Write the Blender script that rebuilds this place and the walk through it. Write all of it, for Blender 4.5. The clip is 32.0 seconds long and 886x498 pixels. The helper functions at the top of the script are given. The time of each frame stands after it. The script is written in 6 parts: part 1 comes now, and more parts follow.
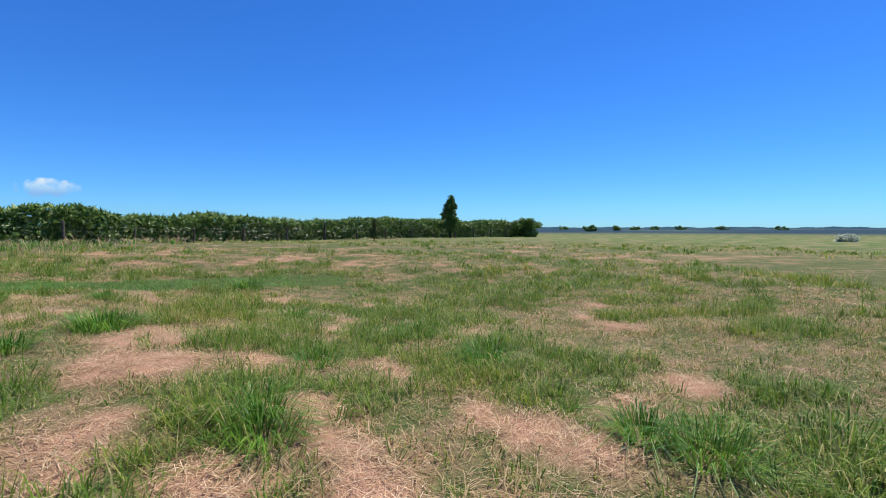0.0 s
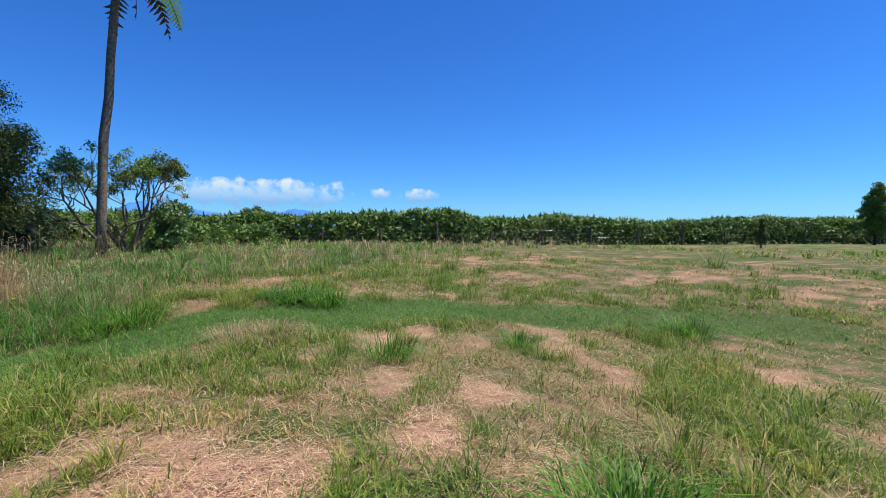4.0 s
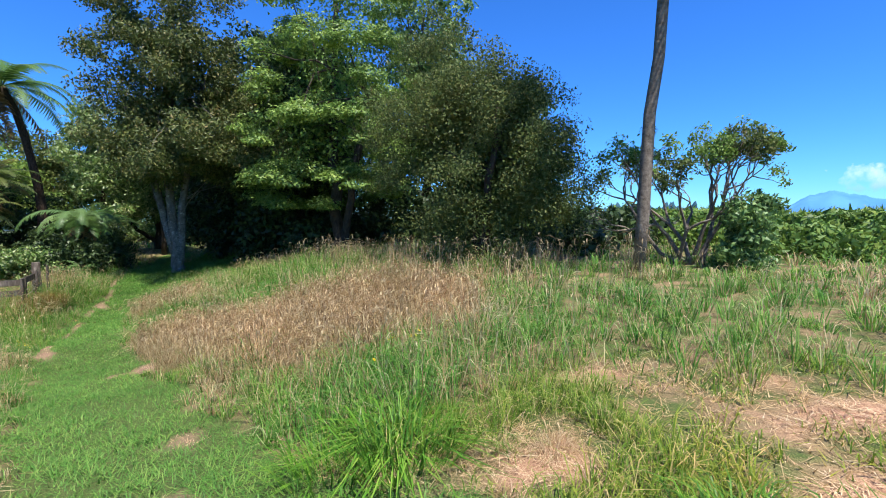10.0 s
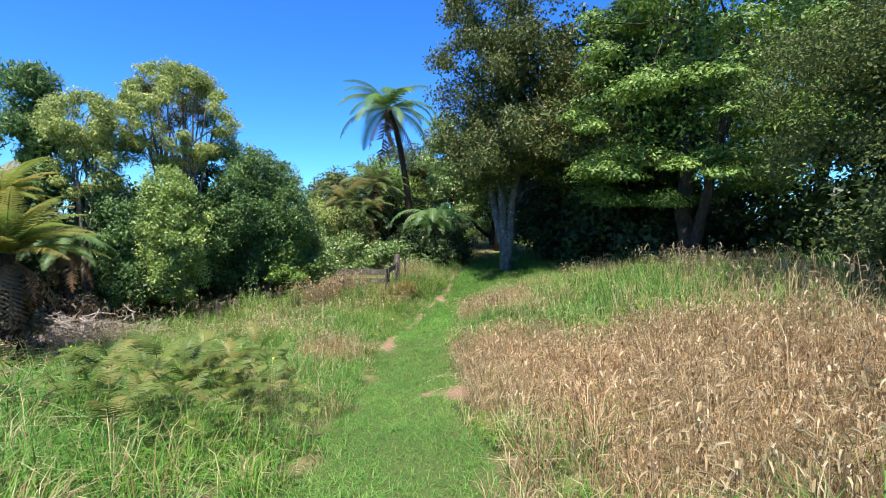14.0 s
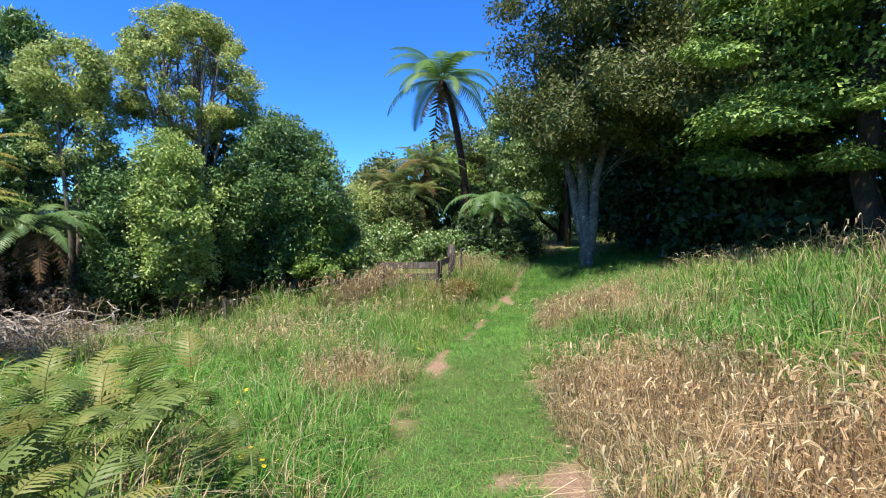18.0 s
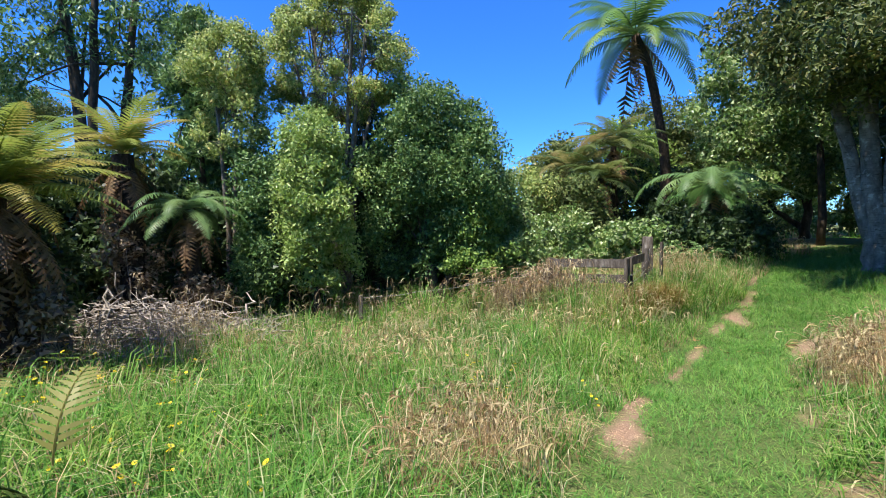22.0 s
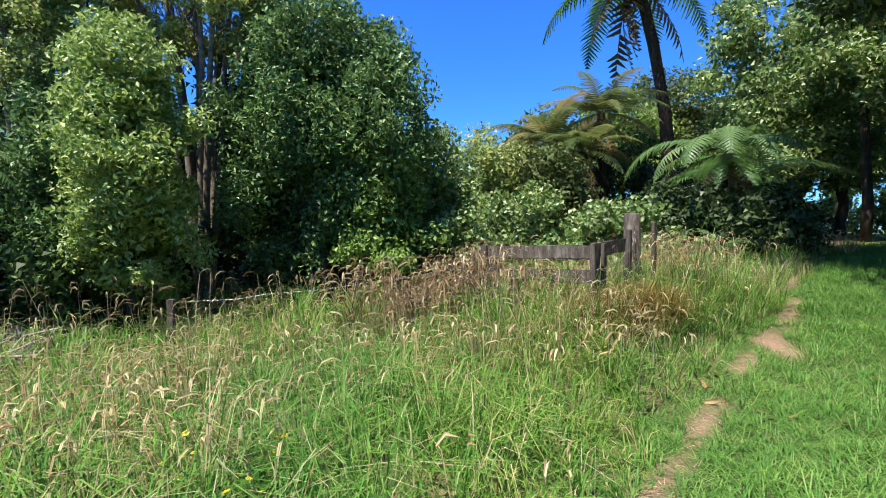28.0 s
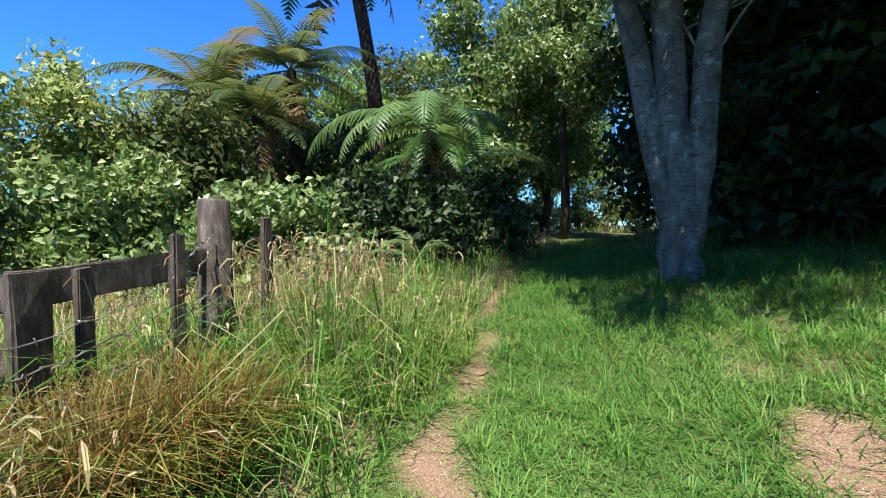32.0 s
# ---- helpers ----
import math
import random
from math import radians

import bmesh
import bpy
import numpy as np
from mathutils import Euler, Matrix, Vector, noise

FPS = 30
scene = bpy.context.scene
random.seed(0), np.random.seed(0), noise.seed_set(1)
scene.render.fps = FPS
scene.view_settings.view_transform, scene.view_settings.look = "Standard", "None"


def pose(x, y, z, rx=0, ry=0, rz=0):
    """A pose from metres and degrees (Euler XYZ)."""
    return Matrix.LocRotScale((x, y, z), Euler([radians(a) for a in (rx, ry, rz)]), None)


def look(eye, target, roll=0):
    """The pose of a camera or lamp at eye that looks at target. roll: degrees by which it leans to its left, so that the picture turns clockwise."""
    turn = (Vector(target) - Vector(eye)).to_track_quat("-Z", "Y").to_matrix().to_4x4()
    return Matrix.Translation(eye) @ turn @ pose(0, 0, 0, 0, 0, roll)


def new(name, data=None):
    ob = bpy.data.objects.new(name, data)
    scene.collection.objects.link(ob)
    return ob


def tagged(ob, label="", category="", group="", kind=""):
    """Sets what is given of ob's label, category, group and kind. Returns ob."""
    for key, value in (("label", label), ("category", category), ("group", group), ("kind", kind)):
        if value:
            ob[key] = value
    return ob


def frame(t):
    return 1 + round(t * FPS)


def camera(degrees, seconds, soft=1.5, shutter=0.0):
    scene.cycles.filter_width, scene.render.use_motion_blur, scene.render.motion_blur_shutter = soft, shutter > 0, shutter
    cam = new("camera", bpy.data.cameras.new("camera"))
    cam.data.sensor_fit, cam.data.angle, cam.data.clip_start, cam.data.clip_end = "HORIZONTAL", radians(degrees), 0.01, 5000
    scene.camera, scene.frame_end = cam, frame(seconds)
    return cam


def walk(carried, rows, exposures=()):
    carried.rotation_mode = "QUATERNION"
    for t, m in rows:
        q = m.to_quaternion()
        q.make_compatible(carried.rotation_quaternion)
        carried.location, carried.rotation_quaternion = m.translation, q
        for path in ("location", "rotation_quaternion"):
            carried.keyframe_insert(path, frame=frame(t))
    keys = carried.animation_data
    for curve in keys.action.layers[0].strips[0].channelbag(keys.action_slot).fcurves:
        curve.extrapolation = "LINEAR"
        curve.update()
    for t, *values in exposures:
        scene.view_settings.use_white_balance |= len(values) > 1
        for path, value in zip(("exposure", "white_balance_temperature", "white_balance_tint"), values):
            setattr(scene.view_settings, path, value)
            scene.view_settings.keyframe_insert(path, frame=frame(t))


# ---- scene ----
cam = camera(87.3, 32.0, soft=1.0)
UNIT = 0.86  # metres in one unit of the plan
METRES, EYE, TILT, LEAN, TURN = 32.0 * UNIT, 1.38 * UNIT, -2.6, 0.0, 0.0
ROWS = [
    (0.0, 0.0, 0.0, 0.0, 0.0, 0.0, -0.0),
    (0.5, -0.014, 0.0142, 0.0028, 4.92, -0.0, -0.25),
    (1.0, -0.0277, 0.0303, 0.0025, 10.19, 0.02, -0.5),
    (1.5, -0.0424, 0.0435, 0.0046, 15.39, -0.02, -0.73),
    (2.0, -0.0591, 0.0555, 0.0072, 20.46, -0.14, -1.0),
    (2.5, -0.074, 0.0713, 0.0064, 25.05, -0.29, -1.25),
    (3.0, -0.0895, 0.0854, 0.0088, 29.28, -0.36, -1.34),
    (3.5, -0.1063, 0.1005, 0.0101, 33.6, -0.52, -1.53),
    (5.5, -0.1579, 0.1681, 0.0166, 47.24, -0.96, -1.85),
    (6.0, -0.1706, 0.1857, 0.0158, 51.58, -1.11, -1.9),
    (6.5, -0.1855, 0.2029, 0.0173, 55.65, -1.27, -2.06),
    (7.0, -0.1992, 0.2204, 0.0169, 59.64, -1.5, -2.26),
    (7.5, -0.2151, 0.2322, 0.0168, 64.64, -1.68, -2.44),
    (8.0, -0.2316, 0.2405, 0.019, 70.89, -2.03, -2.58),
    (8.5, -0.2475, 0.2499, 0.0192, 79.09, -2.58, -2.69),
    (9.0, -0.2618, 0.2512, 0.0222, 88.63, -3.15, -2.55),
    (9.5, -0.2769, 0.25, 0.025, 99.0, -3.75, -2.36),
    (10.0, -0.2901, 0.2537, 0.0256, 109.45, -4.27, -2.27),
    (10.5, -0.3001, 0.2558, 0.0273, 118.33, -4.75, -2.15),
    (11.0, -0.309, 0.2525, 0.0269, 124.4, -5.09, -2.11),
    (11.5, -0.3187, 0.2472, 0.0266, 130.42, -5.38, -2.05),
    (12.0, -0.33, 0.2395, 0.0272, 135.28, -5.7, -2.02),
    (12.5, -0.3381, 0.2294, 0.0268, 139.3, -5.82, -2.01),
    (13.0, -0.3438, 0.2142, 0.0269, 142.54, -5.91, -1.98),
    (13.5, -0.3502, 0.2007, 0.0254, 145.3, -5.93, -1.92),
    (14.0, -0.3554, 0.1875, 0.0246, 147.57, -5.88, -1.73),
    (14.5, -0.361, 0.1736, 0.0212, 149.11, -5.86, -1.59),
    (16.5, -0.3912, 0.1211, 0.0084, 153.03, -5.74, -1.18),
    (17.0, -0.398, 0.1093, 0.0065, 153.66, -5.72, -1.11),
    (17.5, -0.4026, 0.0955, 0.0021, 154.06, -5.67, -1.13),
    (18.0, -0.4108, 0.0822, -0.0035, 154.41, -5.6, -1.18),
    (18.5, -0.4171, 0.0697, -0.0064, 155.21, -5.54, -1.12),
    (19.0, -0.4233, 0.058, -0.0092, 156.7, -5.52, -0.98),
    (19.5, -0.4319, 0.0477, -0.0121, 158.45, -5.57, -0.84),
    (20.0, -0.4358, 0.0369, -0.0143, 160.62, -5.56, -0.65),
    (20.5, -0.4395, 0.025, -0.0156, 163.87, -5.57, -0.47),
    (21.0, -0.4455, 0.0155, -0.0162, 167.93, -5.68, -0.23),
    (21.5, -0.4484, 0.0063, -0.0181, 172.18, -5.71, 0.09),
    (22.0, -0.4507, -0.0038, -0.0193, 176.59, -5.72, 0.25),
    (22.5, -0.455, -0.0116, -0.0203, 180.73, -5.79, 0.4),
    (23.0, -0.4595, -0.0209, -0.021, 185.05, -5.79, 0.54),
    (23.5, -0.4617, -0.0314, -0.0233, 188.73, -5.74, 0.69),
    (24.0, -0.4655, -0.0405, -0.0249, 191.71, -5.67, 0.74),
    (24.5, -0.472, -0.0499, -0.0288, 193.69, -5.66, 0.79),
    (26.5, -0.5015, -0.0863, -0.0394, 190.42, -4.86, 0.69),
    (27.0, -0.508, -0.0974, -0.0411, 186.8, -4.94, 0.43),
    (27.5, -0.5143, -0.1074, -0.0429, 182.45, -4.92, 0.17),
    (28.0, -0.5227, -0.1174, -0.0435, 177.66, -4.95, -0.05),
    (28.5, -0.5304, -0.1259, -0.0441, 172.54, -4.99, -0.26),
    (29.0, -0.5406, -0.1364, -0.0444, 167.78, -5.11, -0.5),
    (29.5, -0.5538, -0.1462, -0.0444, 163.72, -5.19, -0.7),
    (30.0, -0.5676, -0.1567, -0.0443, 160.26, -5.25, -0.87),
    (30.5, -0.5805, -0.1709, -0.0443, 157.25, -5.35, -1.09),
    (31.0, -0.5939, -0.1855, -0.0464, 154.57, -5.31, -1.28),
    (31.5, -0.6068, -0.2011, -0.0462, 152.09, -5.23, -1.39),
    (32.0, -0.6172, -0.2166, -0.046, 149.76, -5.23, -1.5),
]
walk(cam, [(t, pose(0, 0, EYE, TILT, LEAN, TURN) @ pose(METRES * x, METRES * y, METRES * z, 90 + pitch, roll, yaw)) for t, x, y, z, yaw, pitch, roll in ROWS], exposures=((0, 0.38), (3, 0.38), (6, 0.55), (9, 0.92), (11, 1.15), (13, 1.28), (19, 1.22), (23, 1.25), (28, 1.24), (30, 1.2), (32, 1.3)))


# ---- light ----
SUN_FROM = Vector((0.69, 0.69, 2.1)).normalized()
sun = new("sun", bpy.data.lights.new("sun", "SUN"))
sun.data.energy, sun.data.angle, sun.data.color = 4.9, radians(0.53), (1.0, 0.955, 0.88)
sun.matrix_world = look((0, 0, 60), Vector((0, 0, 60)) - SUN_FROM)
world = bpy.data.worlds.new("sky")
scene.world = world
world.use_nodes = True
wn, wl = world.node_tree.nodes, world.node_tree.links
sky = wn.new("ShaderNodeTexSky")
sky.sky_type, sky.sun_disc = "NISHITA", False
sky.sun_elevation = math.asin(SUN_FROM.z)
sky.sun_rotation = math.atan2(SUN_FROM.x, SUN_FROM.y)
sky.air_density, sky.dust_density, sky.ozone_density = 1.0, 0.0, 6.0
hsv = wn.new("ShaderNodeHueSaturation")
hsv.inputs["Saturation"].default_value = 1.12
wl.new(sky.outputs[0], hsv.inputs["Color"])
tint = wn.new("ShaderNodeMix")
tint.data_type, tint.blend_type = "RGBA", "MULTIPLY"
tint.inputs[0].default_value = 1.0
tint.inputs["B"].default_value = (0.37, 0.765, 1.28, 1)
wl.new(hsv.outputs[0], tint.inputs["A"])
wl.new(tint.outputs["Result"], wn["Background"].inputs["Color"])
wn["Background"].inputs["Strength"].default_value = 0.092

# ---- mesh helpers ----
rng = np.random.default_rng(7)


def mesh_data(name, verts, tris, materials=(), smooth=False, slots=None):
    """A mesh from arrays of corners and triangles."""
    me = bpy.data.meshes.new(name)
    verts = np.ascontiguousarray(verts, np.float32).reshape(-1, 3)
    tris = np.ascontiguousarray(tris, np.int32).reshape(-1, 3)
    me.vertices.add(len(verts))
    me.vertices.foreach_set("co", verts.ravel())
    me.loops.add(tris.size)
    me.loops.foreach_set("vertex_index", tris.ravel())
    me.polygons.add(len(tris))
    me.polygons.foreach_set("loop_start", np.arange(0, tris.size, 3, dtype=np.int32))
    me.polygons.foreach_set("use_smooth", np.full(len(tris), smooth, bool))
    if slots is not None:
        me.polygons.foreach_set("material_index", np.ascontiguousarray(slots, np.int32))
    for m in materials:
        me.materials.append(m)
    me.update(calc_edges=True)
    return me


def part(name, data, parent, label="", at=None):
    """Links mesh data as one object under a thing or part."""
    ob = new(name, data)
    ob.parent = parent
    if at is not None:
        ob.matrix_basis = at
    if label:
        ob["label"] = label
    return ob


def thing(name, x, y, z, label, category, group="", turn=0.0):
    ob = new(name)
    ob.empty_display_size = 0.2
    ob.matrix_basis = pose(x, y, z, 0, 0, turn)
    return tagged(ob, label, category, group)


def stack(pieces):
    """Joins (verts, tris) pairs."""
    vs, fs, n = [], [], 0
    for v, f in pieces:
        v = np.asarray(v, float).reshape(-1, 3)
        vs.append(v)
        fs.append(np.asarray(f, int).reshape(-1, 3) + n)
        n += len(v)
    return np.concatenate(vs), np.concatenate(fs)


def unit(v):
    return v / np.maximum(np.linalg.norm(v, axis=-1, keepdims=True), 1e-9)


def tube(points, radii, sides=8, rough=0.0, cap=True):
    """A tapered limb along a line of points."""
    p = np.asarray(points, float)
    r = np.broadcast_to(np.asarray(radii, float), (len(p),))
    t = unit(np.gradient(p, axis=0))
    ref = np.array([1.0, 0.0, 0.0]) if abs(t[0][0]) < 0.8 else np.array([0.0, 1.0, 0.0])
    verts = []
    a = np.linspace(0, 2 * np.pi, sides, endpoint=False)
    for i in range(len(p)):
        u = unit(np.cross(t[i], ref))
        w = np.cross(t[i], u)
        rr = r[i] * (1 + rough * rng.uniform(-1, 1, sides))
        verts.append(p[i] + np.outer(np.cos(a) * rr, u) + np.outer(np.sin(a) * rr, w))
    v = np.concatenate(verts)
    f = []
    for i in range(len(p) - 1):
        for j in range(sides):
            k = (j + 1) % sides
            a0, a1, b0, b1 = i * sides + j, i * sides + k, (i + 1) * sides + j, (i + 1) * sides + k
            f += [(a0, a1, b1), (a0, b1, b0)]
    if cap:
        v = np.concatenate([v, p[-1:], p[:1]])
        n = len(v)
        for j in range(sides):
            k = (j + 1) % sides
            f += [((len(p) - 1) * sides + j, (len(p) - 1) * sides + k, n - 2), (k, j, n - 1)]
    return v, np.array(f)


def bend(a, b, n=6, sag=0.0, jitter=0.0):
    """A wavering line from a to b."""
    a, b = np.asarray(a, float), np.asarray(b, float)
    s = np.linspace(0, 1, n)[:, None]
    p = a + (b - a) * s
    p[:, 2] += (sag * 4 * s * (1 - s))[:, 0]
    p[1:-1] += rng.normal(0, 1, (n - 2, 3)) * jitter
    return p


def box(size, at=(0, 0, 0), bevel=0.006, rough=0.0):
    """A bevelled, slightly worn block standing on its base centre, as (verts, tris)."""
    bm = bmesh.new()
    bmesh.ops.create_cube(bm, size=1)
    for v in bm.verts:
        v.co = Vector((v.co.x * size[0], v.co.y * size[1], (v.co.z + 0.5) * size[2]))
    bmesh.ops.subdivide_edges(bm, edges=[e for e in bm.edges if e.calc_length() > 0.5 * max(size)], cuts=4)
    bmesh.ops.bevel(bm, geom=[e for e in bm.edges if len(e.link_faces) == 2 and e.calc_face_angle(0) > 0.5], offset=bevel, segments=2, affect="EDGES")
    for v in bm.verts:
        v.co += Vector(rng.normal(0, 1, 3)) * rough
    bmesh.ops.triangulate(bm, faces=bm.faces)
    bm.verts.ensure_lookup_table()
    out = (np.array([v.co[:] for v in bm.verts]) + np.array(at), np.array([[v.index for v in f.verts] for f in bm.faces]))
    bm.free()
    return out


TABLE = rng.random((256, 256))


def value_noise(x, y, scale, shift=0):
    """Smooth noise from 0 to 1 over the plan, with cells of that size."""
    x, y = np.asarray(x, float) / scale + 37.3 + shift * 11.7, np.asarray(y, float) / scale + 91.1 + shift * 5.3
    i, j = np.floor(x).astype(int), np.floor(y).astype(int)
    u, v = x - i, y - j
    u, v = u * u * (3 - 2 * u), v * v * (3 - 2 * v)
    i0, i1, j0, j1 = i % 256, (i + 1) % 256, j % 256, (j + 1) % 256
    return (TABLE[i0, j0] * (1 - u) + TABLE[i1, j0] * u) * (1 - v) + (TABLE[i0, j1] * (1 - u) + TABLE[i1, j1] * u) * v


def smooth(e0, e1, x):
    t = np.clip((x - e0) / (e1 - e0), 0, 1)
    return t * t * (3 - 2 * t)


# ---- plan of the land ----
HILLS = [(-18.9, -10.7, 1.3, 0.26), (-10, 7, 5, 0.08), (-19, 8, 6, 0.12), (-22, 1, 5, 0.28), (-27, -5, 7, -0.04), (-15, -3, 4, -0.40), (-19, -6, 4, -0.50), (-13, -9, 6, -0.42),
         (-6, -11, 7, -1.05), (-2, 11, 5, -0.66), (-24, -11, 5, -0.10), (-15, 20, 12, 0.43), (-35, 5, 12, 0.62), (-17, 2, 4, -0.17), (-12, 1, 4, -0.29),
         (-30, -25, 12, -0.68), (0, 45, 15, 0.29), (-7, -3, 5, 0.04), (-18, -14, 6, -0.29), (-5, 3, 5, 0.52), (4, -14, 9, -0.61),
         (-12.8, 4.2, 2.2, -0.34), (-15.2, 0.2, 2.2, -0.19), (-16.5, -3, 2.2, -0.23), (-19, -7.4, 2.0, -0.14), (-21.6, -8.2, 2.0, -0.3), (-23.6, -9.5, 2.0, -0.15), (-22.9, -11.6, 1.2, -0.04), (-25.5, -10.7, 1.8, 0.12), (-34.4, -23.1, 5, 0.46), (-6, 6, 4, -0.02), (0, 10, 6, -0.09), (-10.5, 14, 5, -0.25), (-16.5, -5.0, 1.0, 0.18), (0, 3, 4, -0.06), (-18, 6, 5, -0.19), (-14, -8.5, 4, -0.11)]
TRACK = [(-4.0, 14.6), (-6.8, 12.8), (-9.3, 10.3), (-10.7, 7.2), (-11.9, 4.6), (-13.1, 2.5), (-14.2, 0.7), (-15.6, -1.7), (-17.2, -4.5), (-19.4, -7.2), (-21.9, -9.3), (-24.0, -11.0), (-27.5, -14.0), (-33.0, -19.0), (-40.0, -27.0)]
FOOTPATH = [(-16.4, -4.4), (-16.9, -5.3), (-18.5, -6.9), (-19.2, -7.7), (-19.95, -8.55), (-20.85, -9.35), (-21.75, -10.05), (-22.4, -10.7), (-23.2, -11.7), (-25.5, -14.0), (-31.0, -19.0)]
STROLL = [(4, 6), (0, 0), (-5.5, 6), (-9, 8), (-11.4, 6), (-14, 1.2), (-16.7, -3.8), (-19.75, -7), (-24, -11.4)]


def land(x, y):
    """The ground's height."""
    x, y = np.asarray(x, float), np.asarray(y, float)
    z = sum(a * np.exp(-((x - p) ** 2 + (y - q) ** 2) / (2 * w * w)) for p, q, w, a in HILLS)
    near = np.exp(-((x + 10) ** 2 + y ** 2) / 5000)
    return z + near * (0.05 * (value_noise(x, y, 1.3) - 0.5) + 0.035 * (value_noise(x, y, 0.45, 2) - 0.5)) * (1 - 0.7 * on_track(x, y))


def away(x, y, line):
    """The distance from a line of the plan, and the side: positive to its left."""
    x, y = np.asarray(x, float), np.asarray(y, float)
    best, side = np.full(x.shape, 1e9), np.zeros(x.shape)
    for (ax, ay), (bx, by) in zip(line, line[1:]):
        dx, dy = bx - ax, by - ay
        t = np.clip(((x - ax) * dx + (y - ay) * dy) / (dx * dx + dy * dy), 0, 1)
        d = np.hypot(x - ax - t * dx, y - ay - t * dy)
        s = np.sign(dx * (y - ay) - dy * (x - ax))
        side = np.where(d < best, s, side)
        best = np.minimum(d, best)
    return best, side


def shaded_lawn(x, y):
    """1 on the short lush grass round the big tree."""
    return smooth(0.35, 0.65, np.exp(-(((x + 25.6) / 4.2) ** 2 + ((y + 9.6) / 4.2) ** 2) ** 2) + 0.25 * (value_noise(x, y, 0.8, 17) - 0.5)) * smooth(-0.3, 0.3, -0.72 * (x + 21.5) + 0.7 * (y + 9.4))


def on_track(x, y):
    """1 on the mown track, 0 off it."""
    d, _ = away(x, y, TRACK)
    w = 0.70 + 0.5 * (value_noise(x, y, 0.9, 5) - 0.5) + 0.55 * np.exp(-((x + 10.6) ** 2 + (y - 7.8) ** 2) / 5) + 0.75 * np.exp(-((x + 22.3) ** 2 + (y + 7.6) ** 2) / 4)
    return 1 - smooth(w, w + 0.35, d)


def lush_bank(x, y):
    """1 where the bank beside the track grows thick and green."""
    return np.maximum(np.exp(-(((x + 12.0) / 3.0) ** 2 + ((y + 4.4) / 2.4) ** 2)), np.exp(-(((x + 17.6) / 1.6) ** 2 + ((y + 7.6) / 1.0) ** 2)))


def in_field(x, y):
    """1 in the mown paddock, 0 in the long grass by the trees."""
    return smooth(-0.8, 0.8, (y - 5.3) + 0.75 * (x + 11.3) + 1.2 * (value_noise(x, y, 2.2, 9) - 0.5)) * smooth(-15.8, -13.6, x + 0.6 * value_noise(x, y, 1.5, 3))


def sward(x, y):
    """1 where the paddock grass grows green, 0 where it lies bleached."""
    return smooth(0.46, 0.58, 0.5 * value_noise(x, y, 0.8, 44) + 0.22 * value_noise(x, y, 0.3, 45) + 0.28 * value_noise(x, y, 2.7, 46))


HEAPS = [(-2.26, 2.79), (-2.07, 2.43), (-3.19, 4.33), (-1.76, 4.7), (-1.11, 3.55), (-0.57, 2.81), (-0.35, 2.48), (-0.99, 7.43), (-0.55, 4.74), (0.5, 7.28), (0.85, 3.18), (2.65, 8.8), (2.99, 7.72), (-5.35, 9.03), (-6.06, 7.23), (-4.09, 11.0), (-2.69, 4.43), (0.37, 3.47), (2.48, 4.5), (-1.29, 2.39), (3.4, 10.07),
         (-6.38, 3.93), (-6.54, 4.4), (-6.32, 4.79), (-6.2, 7.38), (-5.01, 6.35), (-3.75, 5.3), (-3.9, 11.05), (-2.9, 9.12), (-2.69, 6.96), (-1.72, 11.11), (-3.94, 6.13),
         (-8.17, 8.86), (-7.28, 8.94), (-7.18, 10.79), (-6.54, 10.22), (-6.33, 9.78), (-8.1, 6.86), (-10.73, 11.0), (-10.73, 13.7), (-9.85, 11.84), (-8.4, 11.36), (-8.04, 7.88),
         (-5.97, 3.72), (-6.27, 4.06), (-6.02, 4.36), (-6.76, 4.8), (-7.32, 4.52), (-5.97, 4.68), (-6.07, 5.16), (-3.35, 5.58), (-1.83, 7.44), (-1.81, 8.59), (-5.88, 6.24), (-6.84, 6.76),
         (-13.77, 10.07), (-12.57, 9.82), (-14.62, 8.26), (-12.39, 7.79), (-11.6, 8.57), (-11.36, 9.89), (-11.42, 10.72), (-13.87, 12.16), (-12.47, 11.87), (-14.51, 9.77)]


def hay_lay(x, y):
    """How thick the cut hay lies: in windrows, broken into patches."""
    heap = 0
    for px, py in HEAPS:
        along, across = -0.5 * (x - px) + 0.87 * (y - py), 0.87 * (x - px) + 0.5 * (y - py)
        heap = np.maximum(heap, (0.7 if px < -9 else 1.0) * np.exp(-(along / 0.46) ** 2 - (across / 0.23) ** 2))
    patch = 0.42 * value_noise(x, y, 0.9, 4) + 0.36 * value_noise(x, y, 0.3, 6) + 0.22 * value_noise(x, y, 0.13, 47)
    wide = value_noise(x, y, 5.0, 8)
    beyond = smooth(8, 12, np.hypot(x + 4, y - 5))
    return smooth(0.51, 0.73, 0.58 * heap + 0.75 * patch + (0.05 + 0.11 * beyond) * wide) * in_field(x, y) * (1 - on_track(x, y))


